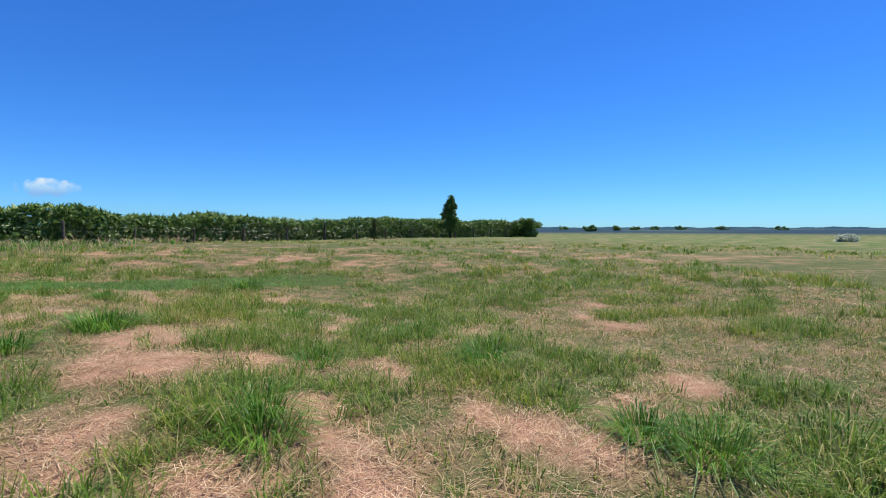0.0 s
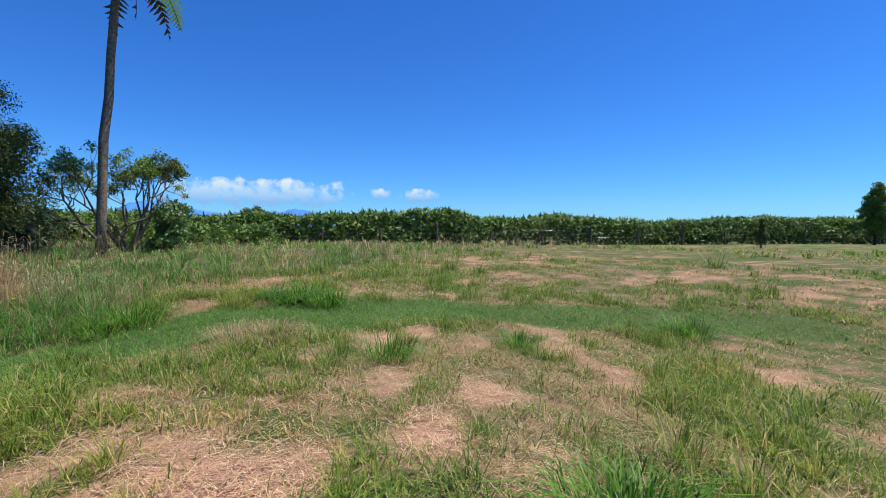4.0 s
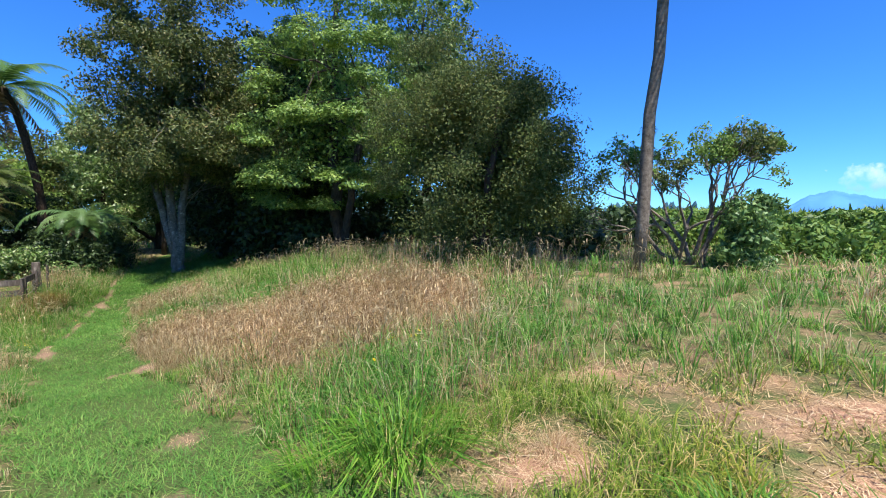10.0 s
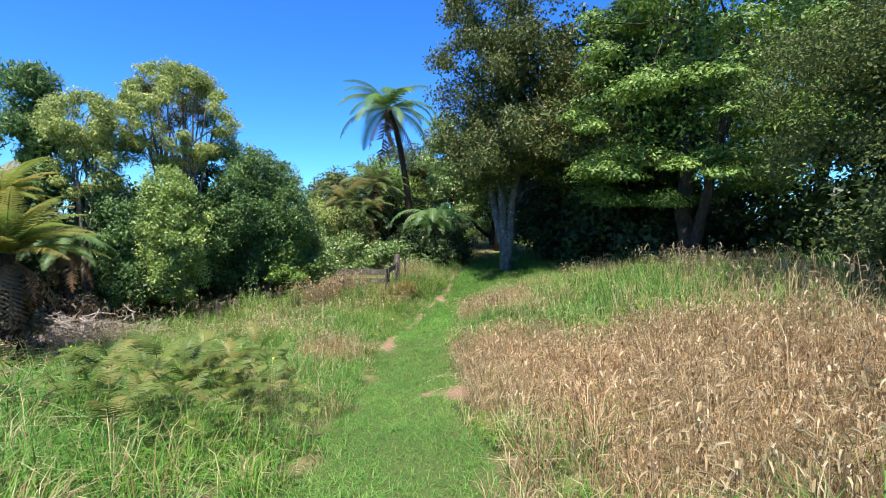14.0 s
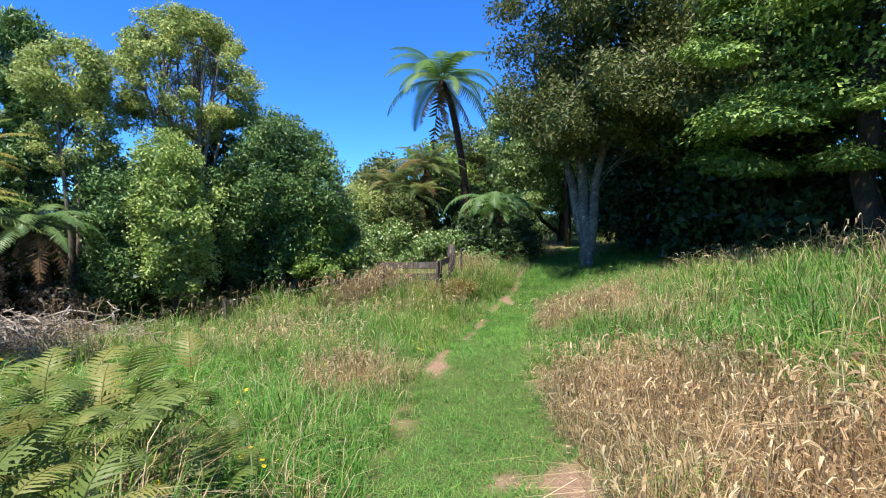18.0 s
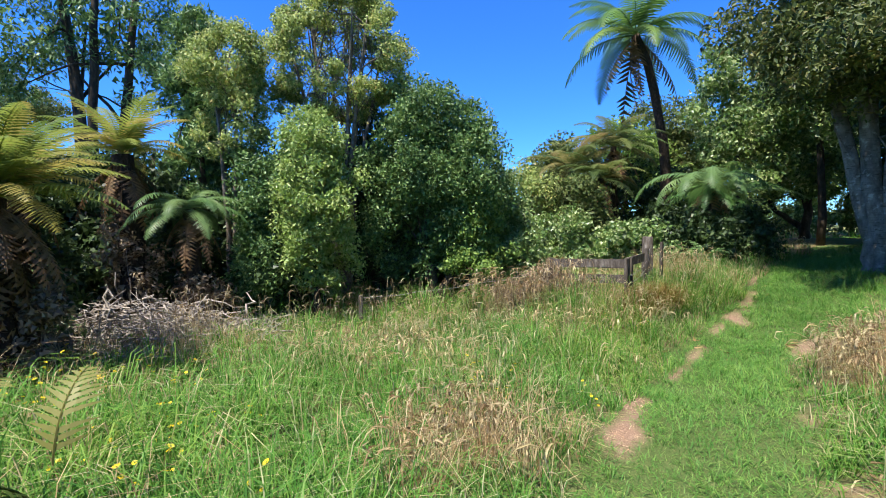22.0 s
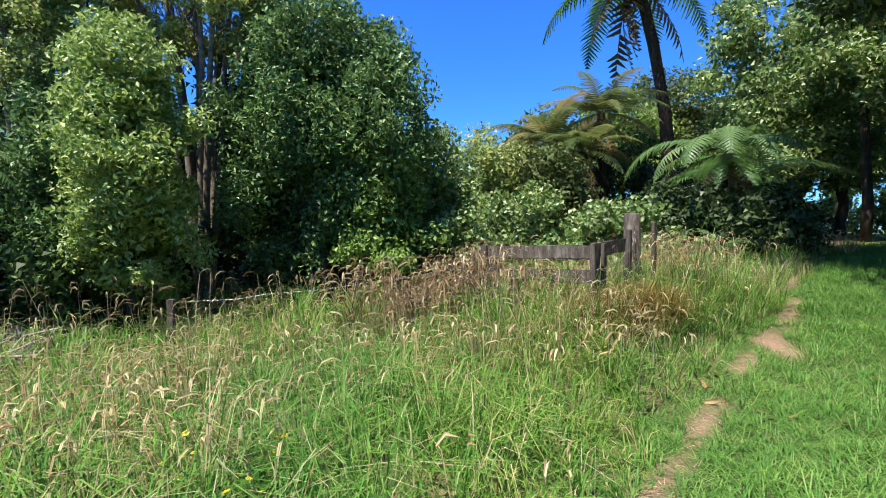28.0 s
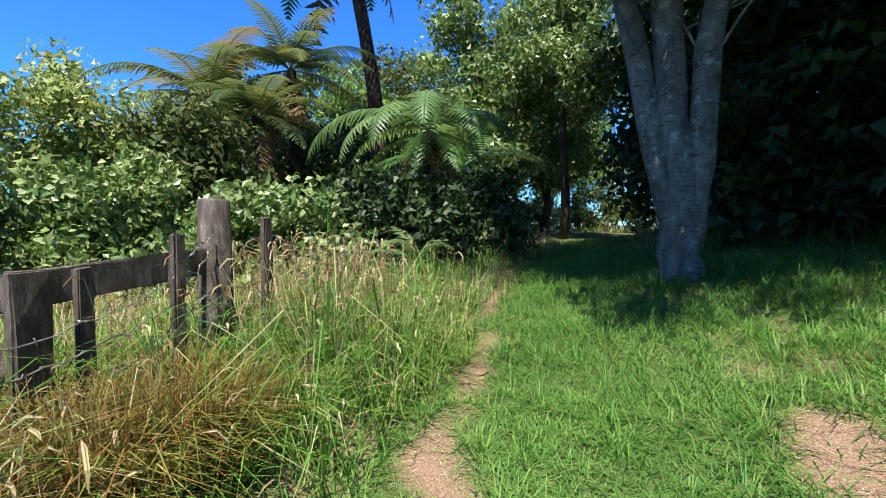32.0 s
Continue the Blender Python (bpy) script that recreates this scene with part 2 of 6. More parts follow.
def dry_stand(x, y):
    """1 in the stand of dead, standing grass beside the track."""
    a = np.exp(-(((x + 17.3) / 2.6) ** 2 + ((y - 3.0) / 3.4) ** 2) ** 2)
    a = np.maximum(a, np.exp(-(((x + 15.3) / 1.1) ** 2 + ((y - 4.2) / 1.2) ** 2) ** 2))
    b = np.exp(-(((x + 17.0) / 1.3) ** 2 + ((y + 0.6) / 1.8) ** 2) ** 2)
    c = np.maximum(np.exp(-(((x + 20.3) / 1.3) ** 2 + ((y + 4.9) / 1.2) ** 2) ** 2), np.exp(-(((x + 17.0) / 0.9) ** 2 + ((y + 11.0) / 0.8) ** 2) ** 2))
    b = np.maximum(b, 0.52 * np.exp(-(((x + 14.9) / 0.8) ** 2 + ((y + 4.4) / 1.2) ** 2) ** 2))
    return smooth(0.35, 0.6, np.maximum(np.maximum(a, b), c) + 0.55 * (value_noise(x, y, 1.2, 12) - 0.5) + 0.45 * (value_noise(x, y, 0.45, 13) - 0.5)) * (1 - on_track(x, y))


def bare_earth(x, y):
    """1 on the worn spots of the track."""
    out = 0
    for px, py, rx in ((-21.2, -7.4, 0.42), (-20.75, -7.05, 0.40), (-22.65, -7.85, 0.30), (-23.0, -8.2, 0.24), (-16.5, -4.6, 0.30), (-15.55, 0.0, 0.26), (-15.8, -0.4, 0.30), (-15.4, -0.66, 0.16), (-12.8, 4.1, 0.25), (-21.1, -9.4, 0.30), (-21.05, -8.95, 0.20), (-11.7, 5.2, 0.17)):
        out = out + np.exp(-((x - px) ** 2 + (y - py) ** 2) / (rx * rx))
    d, _ = away(x, y, FOOTPATH)
    out = out + np.exp(-(d / 0.11) ** 2) * smooth(0.05, 0.38, value_noise(x, y, 0.5, 15))
    return smooth(0.35, 0.7, out + 0.6 * (value_noise(x, y, 0.3, 14) - 0.5))


# ---- materials ----
def material(name, build):
    m = bpy.data.materials.new(name)
    m.use_nodes = True
    build(m.node_tree.nodes, m.node_tree.links, m.node_tree.nodes["Principled BSDF"])
    return m


def ramp(n, stops):
    r = n.new("ShaderNodeValToRGB")
    e = r.color_ramp.elements
    while len(e) < len(stops):
        e.new(0.5)
    for k, (pos, col) in zip(e, stops):
        k.position, k.color = pos, (*col, 1)
    return r


def noise_node(n, l, scale, detail=4, coords="Object"):
    tc = n.new("ShaderNodeTexCoord")
    t = n.new("ShaderNodeTexNoise")
    t.inputs["Scale"].default_value, t.inputs["Detail"].default_value = scale, detail
    l.new(tc.outputs[coords], t.inputs["Vector"])
    return t


def foliage(name, stops, glow=0.35, rough=0.5, by="island", patch=0.5, patch_stops=None, spec=0.3):
    """Thin leaf: part of the light goes through it."""
    stops = [(at, (r, g, b * (0.6 if g > r and "blade" in name else 0.95))) for at, (r, g, b) in stops]

    def build(n, l, p):
        g = n.new("ShaderNodeNewGeometry") if by == "island" else n.new("ShaderNodeObjectInfo")
        r = ramp(n, stops)
        l.new(g.outputs["Random Per Island" if by == "island" else "Random"], r.inputs[0])
        t = noise_node(n, l, patch, 3)
        mx = n.new("ShaderNodeMix")
        mx.data_type, mx.blend_type = "RGBA", "MULTIPLY"
        mx.inputs[0].default_value = 1.0
        pr = ramp(n, patch_stops or [(0.3, (0.72, 0.78, 0.7)), (0.7, (1.15, 1.1, 1.0))])
        l.new(t.outputs[0], pr.inputs[0])
        l.new(r.outputs[0], mx.inputs["A"])
        l.new(pr.outputs[0], mx.inputs["B"])
        l.new(mx.outputs["Result"], p.inputs["Base Color"])
        p.inputs["Roughness"].default_value = rough
        p.inputs["Specular IOR Level"].default_value = spec
        tr = n.new("ShaderNodeBsdfTranslucent")
        l.new(mx.outputs["Result"], tr.inputs["Color"])
        ms = n.new("ShaderNodeMixShader")
        ms.inputs[0].default_value = glow
        l.new(p.outputs[0], ms.inputs[1])
        l.new(tr.outputs[0], ms.inputs[2])
        l.new(ms.outputs[0], n["Material Output"].inputs["Surface"])
    return material(name, build)


def bark(name, stops, scale=6, bump=0.5, stretch=0.35):
    def build(n, l, p):
        tc = n.new("ShaderNodeTexCoord")
        mp = n.new("ShaderNodeMapping")
        mp.inputs["Scale"].default_value = (1, 1, stretch)
        l.new(tc.outputs["Object"], mp.inputs["Vector"])
        t = n.new("ShaderNodeTexNoise")
        t.inputs["Scale"].default_value, t.inputs["Detail"].default_value, t.inputs["Roughness"].default_value = scale, 8, 0.7
        l.new(mp.outputs[0], t.inputs["Vector"])
        r = ramp(n, stops)
        l.new(t.outputs[0], r.inputs[0])
        l.new(r.outputs[0], p.inputs["Base Color"])
        b = n.new("ShaderNodeBump")
        b.inputs["Strength"].default_value, b.inputs["Distance"].default_value = bump, 0.03
        l.new(t.outputs[0], b.inputs["Height"])
        l.new(b.outputs[0], p.inputs["Normal"])
        p.inputs["Roughness"].default_value = 0.9
        p.inputs["Specular IOR Level"].default_value = 0.15
    return material(name, build)


def ground_build(n, l, p):
    def attr(name):
        a = n.new("ShaderNodeAttribute")
        a.attribute_name = name
        return a.outputs["Fac"]

    def mix(fac, a, b):
        m = n.new("ShaderNodeMix")
        m.data_type = "RGBA"
        l.new(fac, m.inputs[0])
        l.new(a, m.inputs["A"])
        l.new(b, m.inputs["B"])
        return m.outputs["Result"]
    fine, mid, far = noise_node(n, l, 85, 8), noise_node(n, l, 2.3, 5), noise_node(n, l, 0.6, 9)
    turf = ramp(n, [(0.3, (0.028, 0.045, 0.014)), (0.5, (0.065, 0.10, 0.026)), (0.7, (0.16, 0.155, 0.06))])
    l.new(fine.outputs[0], turf.inputs[0])
    thatch = ramp(n, [(0.3, (0.09, 0.062, 0.034)), (0.5, (0.21, 0.145, 0.08)), (0.72, (0.34, 0.25, 0.15))])
    l.new(fine.outputs[0], thatch.inputs[0])
    hayc = ramp(n, [(0.28, (0.17, 0.085, 0.05)), (0.5, (0.40, 0.225, 0.14)), (0.72, (0.58, 0.37, 0.245))])
    l.new(fine.outputs[0], hayc.inputs[0])
    earth = ramp(n, [(0.3, (0.11, 0.065, 0.042)), (0.55, (0.26, 0.165, 0.11)), (0.75, (0.42, 0.30, 0.21))])
    l.new(fine.outputs[0], earth.inputs[0])
    paddock = ramp(n, [(0.34, (0.06, 0.11, 0.026)), (0.5, (0.125, 0.155, 0.046)), (0.64, (0.27, 0.21, 0.115))])
    l.new(far.outputs[0], paddock.inputs[0])
    straw = ramp(n, [(0.42, (0, 0, 0)), (0.62, (1, 1, 1))])
    l.new(mid.outputs[0], straw.inputs[0])
    c = mix(straw.outputs[0], turf.outputs[0], thatch.outputs[0])
    c = mix(attr("lawn"), c, turf.outputs[0])
    c = mix(attr("hay"), c, hayc.outputs[0])
    c = mix(attr("earth"), c, earth.outputs[0])
    c = mix(attr("far"), c, paddock.outputs[0])
    # Far tree cover and pale fields, with blue air haze put into their colour.
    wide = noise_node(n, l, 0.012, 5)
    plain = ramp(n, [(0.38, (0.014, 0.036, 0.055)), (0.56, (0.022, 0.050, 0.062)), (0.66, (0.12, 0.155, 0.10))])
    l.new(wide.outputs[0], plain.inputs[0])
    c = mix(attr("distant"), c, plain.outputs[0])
    l.new(c, p.inputs["Base Color"])
    b = n.new("ShaderNodeBump")
    b.inputs["Strength"].default_value, b.inputs["Distance"].default_value = 0.6, 0.03
    l.new(fine.outputs[0], b.inputs["Height"])
    l.new(b.outputs[0], p.inputs["Normal"])
    p.inputs["Roughness"].default_value = 0.95
    p.inputs["Specular IOR Level"].default_value = 0.1


GROUND = material("turf_and_thatch", ground_build)
GREEN = foliage("green_grass_blade", [(0.0, (0.07, 0.155, 0.026)), (0.45, (0.155, 0.265, 0.05)), (0.75, (0.26, 0.33, 0.085)), (0.92, (0.46, 0.40, 0.19))], 0.45, 0.55, patch=0.35, patch_stops=[(0.3, (0.7, 0.8, 0.65)), (0.5, (1.0, 1.0, 0.95)), (0.7, (1.45, 1.12, 1.05))])
LAWN = foliage("lawn_blade", [(0.0, (0.07, 0.185, 0.055)), (0.6, (0.135, 0.31, 0.10)), (0.95, (0.26, 0.385, 0.16))], 0.45, 0.55, patch=0.5)
OLIVE = foliage("long_grass_blade", [(0.0, (0.058, 0.17, 0.04)), (0.5, (0.122, 0.29, 0.072)), (0.85, (0.22, 0.355, 0.115)), (0.96, (0.45, 0.43, 0.25))], 0.45, 0.55, patch=0.4, patch_stops=[(0.3, (0.75, 0.85, 0.8)), (0.5, (1.0, 1.0, 1.0)), (0.7, (1.32, 1.08, 1.0))])
STRAW = foliage("dead_grass_blade", [(0.0, (0.27, 0.175, 0.09)), (0.5, (0.50, 0.35, 0.20)), (0.9, (0.66, 0.51, 0.33))], 0.45, 0.6, patch=0.6)
DRY = foliage("bleached_standing_grass", [(0.0, (0.28, 0.175, 0.095)), (0.5, (0.50, 0.355, 0.215)), (0.9, (0.74, 0.60, 0.42))], 0.5, 0.65, patch=0.9)
HAY = foliage("cut_hay_stalk", [(0.0, (0.29, 0.165, 0.10)), (0.4, (0.52, 0.32, 0.205)), (0.8, (0.68, 0.47, 0.32)), (1.0, (0.78, 0.62, 0.46))], 0.15, 0.6, patch=0.8)
SEED = foliage("seed_head", [(0.0, (0.34, 0.24, 0.13)), (0.5, (0.58, 0.47, 0.29)), (1.0, (0.78, 0.69, 0.48))], 0.45, 0.7, patch=0.8)
DARK_SEED = foliage("brown_seed_head", [(0.0, (0.13, 0.085, 0.05)), (0.5, (0.30, 0.22, 0.14)), (1.0, (0.52, 0.44, 0.32))], 0.35, 0.7, patch=0.8)
OLIVE_LEAF = foliage("olive_leaf", [(0.0, (0.062, 0.092, 0.028)), (0.5, (0.105, 0.14, 0.044)), (0.85, (0.15, 0.18, 0.058)), (1.0, (0.20, 0.19, 0.078))], 0.3, 0.55, patch=0.7, spec=0.2)
DEEP_LEAF = foliage("deep_green_leaf", [(0.0, (0.048, 0.104, 0.034)), (0.5, (0.115, 0.212, 0.064)), (1.0, (0.265, 0.37, 0.14))], 0.3, 0.45, patch=0.7, spec=0.35)
BRIGHT_LEAF = foliage("bright_green_leaf", [(0.0, (0.075, 0.145, 0.032)), (0.5, (0.165, 0.27, 0.058)), (1.0, (0.30, 0.40, 0.105))], 0.3, 0.5, patch=0.6, spec=0.3)
YELLOW_LEAF = foliage("yellow_green_leaf", [(0.0, (0.15, 0.21, 0.06)), (0.5, (0.31, 0.39, 0.115)), (0.9, (0.50, 0.54, 0.22)), (1.0, (0.58, 0.45, 0.18))], 0.38, 0.5, patch=0.6)
PALE_LEAF = foliage("pale_broad_leaf", [(0.0, (0.075, 0.150, 0.035)), (0.5, (0.185, 0.285, 0.08)), (0.85, (0.34, 0.41, 0.17)), (1.0, (0.52, 0.55, 0.33))], 0.35, 0.4, patch=0.9, spec=0.5)
BROWN_LEAF = foliage("bronze_leaf", [(0.0, (0.040, 0.062, 0.018)), (0.5, (0.085, 0.115, 0.032)), (0.85, (0.145, 0.165, 0.05)), (1.0, (0.24, 0.19, 0.085))], 0.28, 0.5, patch=0.8, spec=0.3)
# Deep shade under the trees is put into this darker leaf colour.
DARK_LEAF = foliage("leaf_with_shade_in_colour", [(0.0, (0.017, 0.034, 0.013)), (0.6, (0.039, 0.070, 0.022)), (1.0, (0.077, 0.119, 0.036))], 0.2, 0.5, patch=0.6)
HEDGE_LEAF = foliage("hedge_leaf", [(0.0, (0.05, 0.11, 0.022)), (0.5, (0.115, 0.21, 0.042)), (1.0, (0.23, 0.31, 0.075))], 0.3, 0.5, patch=0.25)
FROND = foliage("fern_frond", [(0.0, (0.06, 0.14, 0.04)), (0.6, (0.125, 0.235, 0.066)), (1.0, (0.215, 0.315, 0.095))], 0.42, 0.4, by="object", patch=1.5)
FROND_GOLD = foliage("golden_frond", [(0.0, (0.13, 0.195, 0.042)), (0.5, (0.25, 0.29, 0.065)), (1.0, (0.36, 0.28, 0.085))], 0.48, 0.45, by="object", patch=1.5)
FROND_OLIVE = foliage("olive_frond", [(0.0, (0.085, 0.13, 0.042)), (0.6, (0.16, 0.185, 0.06)), (1.0, (0.28, 0.20, 0.085))], 0.45, 0.45, by="object", patch=1.5)
FROND_PALE = foliage("pale_green_frond", [(0.0, (0.10, 0.19, 0.07)), (1.0, (0.17, 0.26, 0.105))], 0.4, 0.4, by="object", patch=1.5)
FROND_BRACKEN = foliage("bracken_frond", [(0.0, (0.10, 0.15, 0.035)), (0.7, (0.19, 0.235, 0.06)), (1.0, (0.27, 0.24, 0.08))], 0.42, 0.5, by="object", patch=1.5)
LIGHT_LEAF = foliage("light_green_leaf", [(0.0, (0.17, 0.27, 0.06)), (0.5, (0.31, 0.42, 0.115)), (1.0, (0.50, 0.56, 0.24))], 0.35, 0.45, patch=0.9, spec=0.4)
WITHERED = foliage("withered_leaf", [(0.0, (0.09, 0.06, 0.038)), (0.6, (0.25, 0.17, 0.115)), (1.0, (0.47, 0.36, 0.26))], 0.2, 0.6, patch=1.0)
FROND_DEAD = foliage("dead_frond", [(0.0, (0.10, 0.055, 0.028)), (1.0, (0.24, 0.14, 0.07))], 0.2, 0.7, by="object", patch=2)
def lichen_build(n, l, p):
    """Smooth grey bark with rings of old scars and crusts of pale lichen."""
    def mapped(scale, detail, squash):
        tc, mp = n.new("ShaderNodeTexCoord"), n.new("ShaderNodeMapping")
        mp.inputs["Scale"].default_value = (1, 1, squash)
        l.new(tc.outputs["Object"], mp.inputs["Vector"])
        t = n.new("ShaderNodeTexNoise")
        t.inputs["Scale"].default_value, t.inputs["Detail"].default_value, t.inputs["Roughness"].default_value = scale, detail, 0.65
        l.new(mp.outputs[0], t.inputs["Vector"])
        return t
    base, crust, scar = mapped(6, 9, 0.5), mapped(6, 9, 1.1), mapped(4, 6, 8.0)
    grey = ramp(n, [(0.3, (0.06, 0.052, 0.042)), (0.5, (0.13, 0.12, 0.10)), (0.7, (0.22, 0.205, 0.175))])
    l.new(base.outputs[0], grey.inputs[0])
    pale = ramp(n, [(0.56, (0, 0, 0)), (0.68, (0.8, 0.8, 0.8))])
    l.new(crust.outputs[0], pale.inputs[0])
    ring = ramp(n, [(0.34, (0.35, 0.33, 0.30)), (0.44, (1, 1, 1))])
    l.new(scar.outputs[0], ring.inputs[0])
    mul = n.new("ShaderNodeMix")
    mul.data_type, mul.blend_type = "RGBA", "MULTIPLY"
    mul.inputs[0].default_value = 1.0
    l.new(grey.outputs[0], mul.inputs["A"])
    l.new(ring.outputs[0], mul.inputs["B"])
    mx = n.new("ShaderNodeMix")
    mx.data_type = "RGBA"
    mx.inputs["B"].default_value = (0.34, 0.335, 0.29, 1)
    l.new(pale.outputs[0], mx.inputs[0])
    l.new(mul.outputs["Result"], mx.inputs["A"])
    l.new(mx.outputs["Result"], p.inputs["Base Color"])
    b = n.new("ShaderNodeBump")
    b.inputs["Strength"].default_value, b.inputs["Distance"].default_value = 0.5, 0.02
    l.new(crust.outputs[0], b.inputs["Height"])
    l.new(b.outputs[0], p.inputs["Normal"])
    p.inputs["Roughness"].default_value, p.inputs["Specular IOR Level"].default_value = 0.9, 0.15


BARK_GREY = material("pale_lichen_bark", lichen_build)
BARK_DARK = bark("dark_bark", [(0.3, (0.022, 0.017, 0.012)), (0.6, (0.075, 0.058, 0.042)), (0.8, (0.14, 0.12, 0.095))], 8, 0.8)
BARK_TAN = bark("tan_bark", [(0.3, (0.075, 0.058, 0.042)), (0.55, (0.19, 0.155, 0.12)), (0.8, (0.32, 0.285, 0.24))], 9, 0.7, 1.2)
FERN_TRUNK = bark("fibrous_fern_trunk", [(0.3, (0.016, 0.011, 0.008)), (0.6, (0.065, 0.043, 0.028)), (0.8, (0.15, 0.11, 0.075))], 24, 1.0, 0.4)
TIMBER = bark("weathered_timber", [(0.25, (0.026, 0.020, 0.015)), (0.5, (0.092, 0.074, 0.058)), (0.66, (0.18, 0.155, 0.125)), (0.80, (0.45, 0.43, 0.37))], 16, 0.5, 0.3)
TWIG = bark("grey_twig", [(0.3, (0.15, 0.122, 0.098)), (0.7, (0.44, 0.385, 0.325))], 10, 0.3)


def wire_build(n, l, p):
    t = noise_node(n, l, 30, 3)
    r = ramp(n, [(0.35, (0.45, 0.44, 0.42)), (0.7, (0.24, 0.18, 0.14))])
    l.new(t.outputs[0], r.inputs[0])
    l.new(r.outputs[0], p.inputs["Base Color"])
    p.inputs["Metallic"].default_value, p.inputs["Roughness"].default_value = 0.8, 0.45


WIRE = material("galvanised_wire", wire_build)


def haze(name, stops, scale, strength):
    """Far land whose colour and glow hold the blue haze of the air between."""
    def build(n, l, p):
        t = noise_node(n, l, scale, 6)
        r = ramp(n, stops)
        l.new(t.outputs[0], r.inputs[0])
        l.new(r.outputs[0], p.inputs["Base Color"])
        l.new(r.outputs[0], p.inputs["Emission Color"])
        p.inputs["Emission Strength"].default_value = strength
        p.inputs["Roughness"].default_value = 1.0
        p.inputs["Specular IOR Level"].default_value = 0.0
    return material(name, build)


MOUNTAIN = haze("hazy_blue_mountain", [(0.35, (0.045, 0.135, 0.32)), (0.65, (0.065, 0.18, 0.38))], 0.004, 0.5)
HAZED_WOOD = haze("hazed_far_wood", [(0.35, (0.012, 0.035, 0.060)), (0.65, (0.028, 0.062, 0.085))], 0.01, 0.6)


def cloud_build(n, l, p):
    tc = n.new("ShaderNodeTexCoord")
    t = n.new("ShaderNodeTexNoise")
    t.inputs["Scale"].default_value, t.inputs["Detail"].default_value = 0.012, 7
    l.new(tc.outputs["Object"], t.inputs["Vector"])
    a = n.new("ShaderNodeAttribute")
    a.attribute_name = "thick"
    add = n.new("ShaderNodeMath")
    add.operation = "MULTIPLY_ADD"
    add.inputs[1].default_value, add.inputs[2].default_value = 2.6, -1.35
    l.new(t.outputs[0], add.inputs[0])
    s = n.new("ShaderNodeMath")
    l.new(add.outputs[0], s.inputs[0])
    l.new(a.outputs["Fac"], s.inputs[1])
    cover = ramp(n, [(0.32, (0, 0, 0)), (1.0, (0.9, 0.9, 0.9))])
    l.new(s.outputs[0], cover.inputs[0])
    b = n.new("ShaderNodeAttribute")
    b.attribute_name = "height"
    # Sunlit top and blue-shaded base are put into the cloud's own glow by height.
    col = ramp(n, [(0.2, (0.20, 0.38, 0.66)), (0.55, (0.36, 0.54, 0.72)), (0.85, (0.62, 0.68, 0.70))])
    l.new(b.outputs["Fac"], col.inputs[0])
    em = n.new("ShaderNodeEmission")
    l.new(col.outputs[0], em.inputs["Color"])
    tr = n.new("ShaderNodeBsdfTransparent")
    ms = n.new("ShaderNodeMixShader")
    l.new(cover.outputs[0], ms.inputs[0])
    l.new(tr.outputs[0], ms.inputs[1])
    l.new(em.outputs[0], ms.inputs[2])
    l.new(ms.outputs[0], n["Material Output"].inputs["Surface"])


CLOUD = material("glowing_white_cloud", cloud_build)

# ---- ground ----
def stretch_axis(lo, hi, step, far):
    mid = np.arange(lo, hi + step / 2, step)
    out = [hi]
    d = step
    while out[-1] < far:
        d *= 1.18
        out.append(out[-1] + d)
    low = [lo]
    d = step
    while low[-1] > -far:
        d *= 1.18
        low.append(low[-1] - d)
    return np.array(low[:0:-1] + list(mid) + out[1:])


gx, gy = stretch_axis(-33, 7, 0.26, 4200), stretch_axis(-15, 24, 0.26, 4200)
GX, GY = np.meshgrid(gx, gy, indexing="ij")
GZ = land(GX, GY)
nx, ny = GX.shape
ids = np.arange(nx * ny).reshape(nx, ny)
quads = np.stack([ids[:-1, :-1], ids[1:, :-1], ids[1:, 1:], ids[:-1, 1:]], -1).reshape(-1, 4)
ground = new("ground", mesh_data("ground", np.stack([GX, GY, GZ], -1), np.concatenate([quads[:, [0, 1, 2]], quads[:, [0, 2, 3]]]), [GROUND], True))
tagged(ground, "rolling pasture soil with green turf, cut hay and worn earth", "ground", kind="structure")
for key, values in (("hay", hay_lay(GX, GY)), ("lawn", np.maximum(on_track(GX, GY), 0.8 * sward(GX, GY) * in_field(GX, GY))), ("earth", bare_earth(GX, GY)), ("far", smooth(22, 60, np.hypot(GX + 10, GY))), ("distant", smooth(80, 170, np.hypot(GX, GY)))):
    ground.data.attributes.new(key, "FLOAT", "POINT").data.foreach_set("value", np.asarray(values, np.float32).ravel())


# ---- far distance ----
def ridge(name, az0, az1, dist, top, mat, label, category, depth=400, base=-5.0, n=90):
    az = np.radians(np.linspace(az0, az1, n))
    h = np.array([top(math.degrees(a)) for a in az])
    rows = []
    for d, k in ((dist, 0.0), (dist + depth * 0.45, 0.72), (dist + depth, 1.0), (dist + depth * 2, 0.0)):
        rows.append(np.stack([-np.sin(az) * d, np.cos(az) * d, base + (h - base) * k], -1))
    v = np.concatenate(rows)
    f = []
    for r in range(3):
        for i in range(n - 1):
            a = r * n + i
            f += [(a, a + 1, a + n + 1), (a, a + n + 1, a + n)]
    return tagged(new(name, mesh_data(name, v, f, [mat], True)), label, category, kind="structure")


def bump_of(x, c, w):
    return math.exp(-((x - c) / w) ** 2)


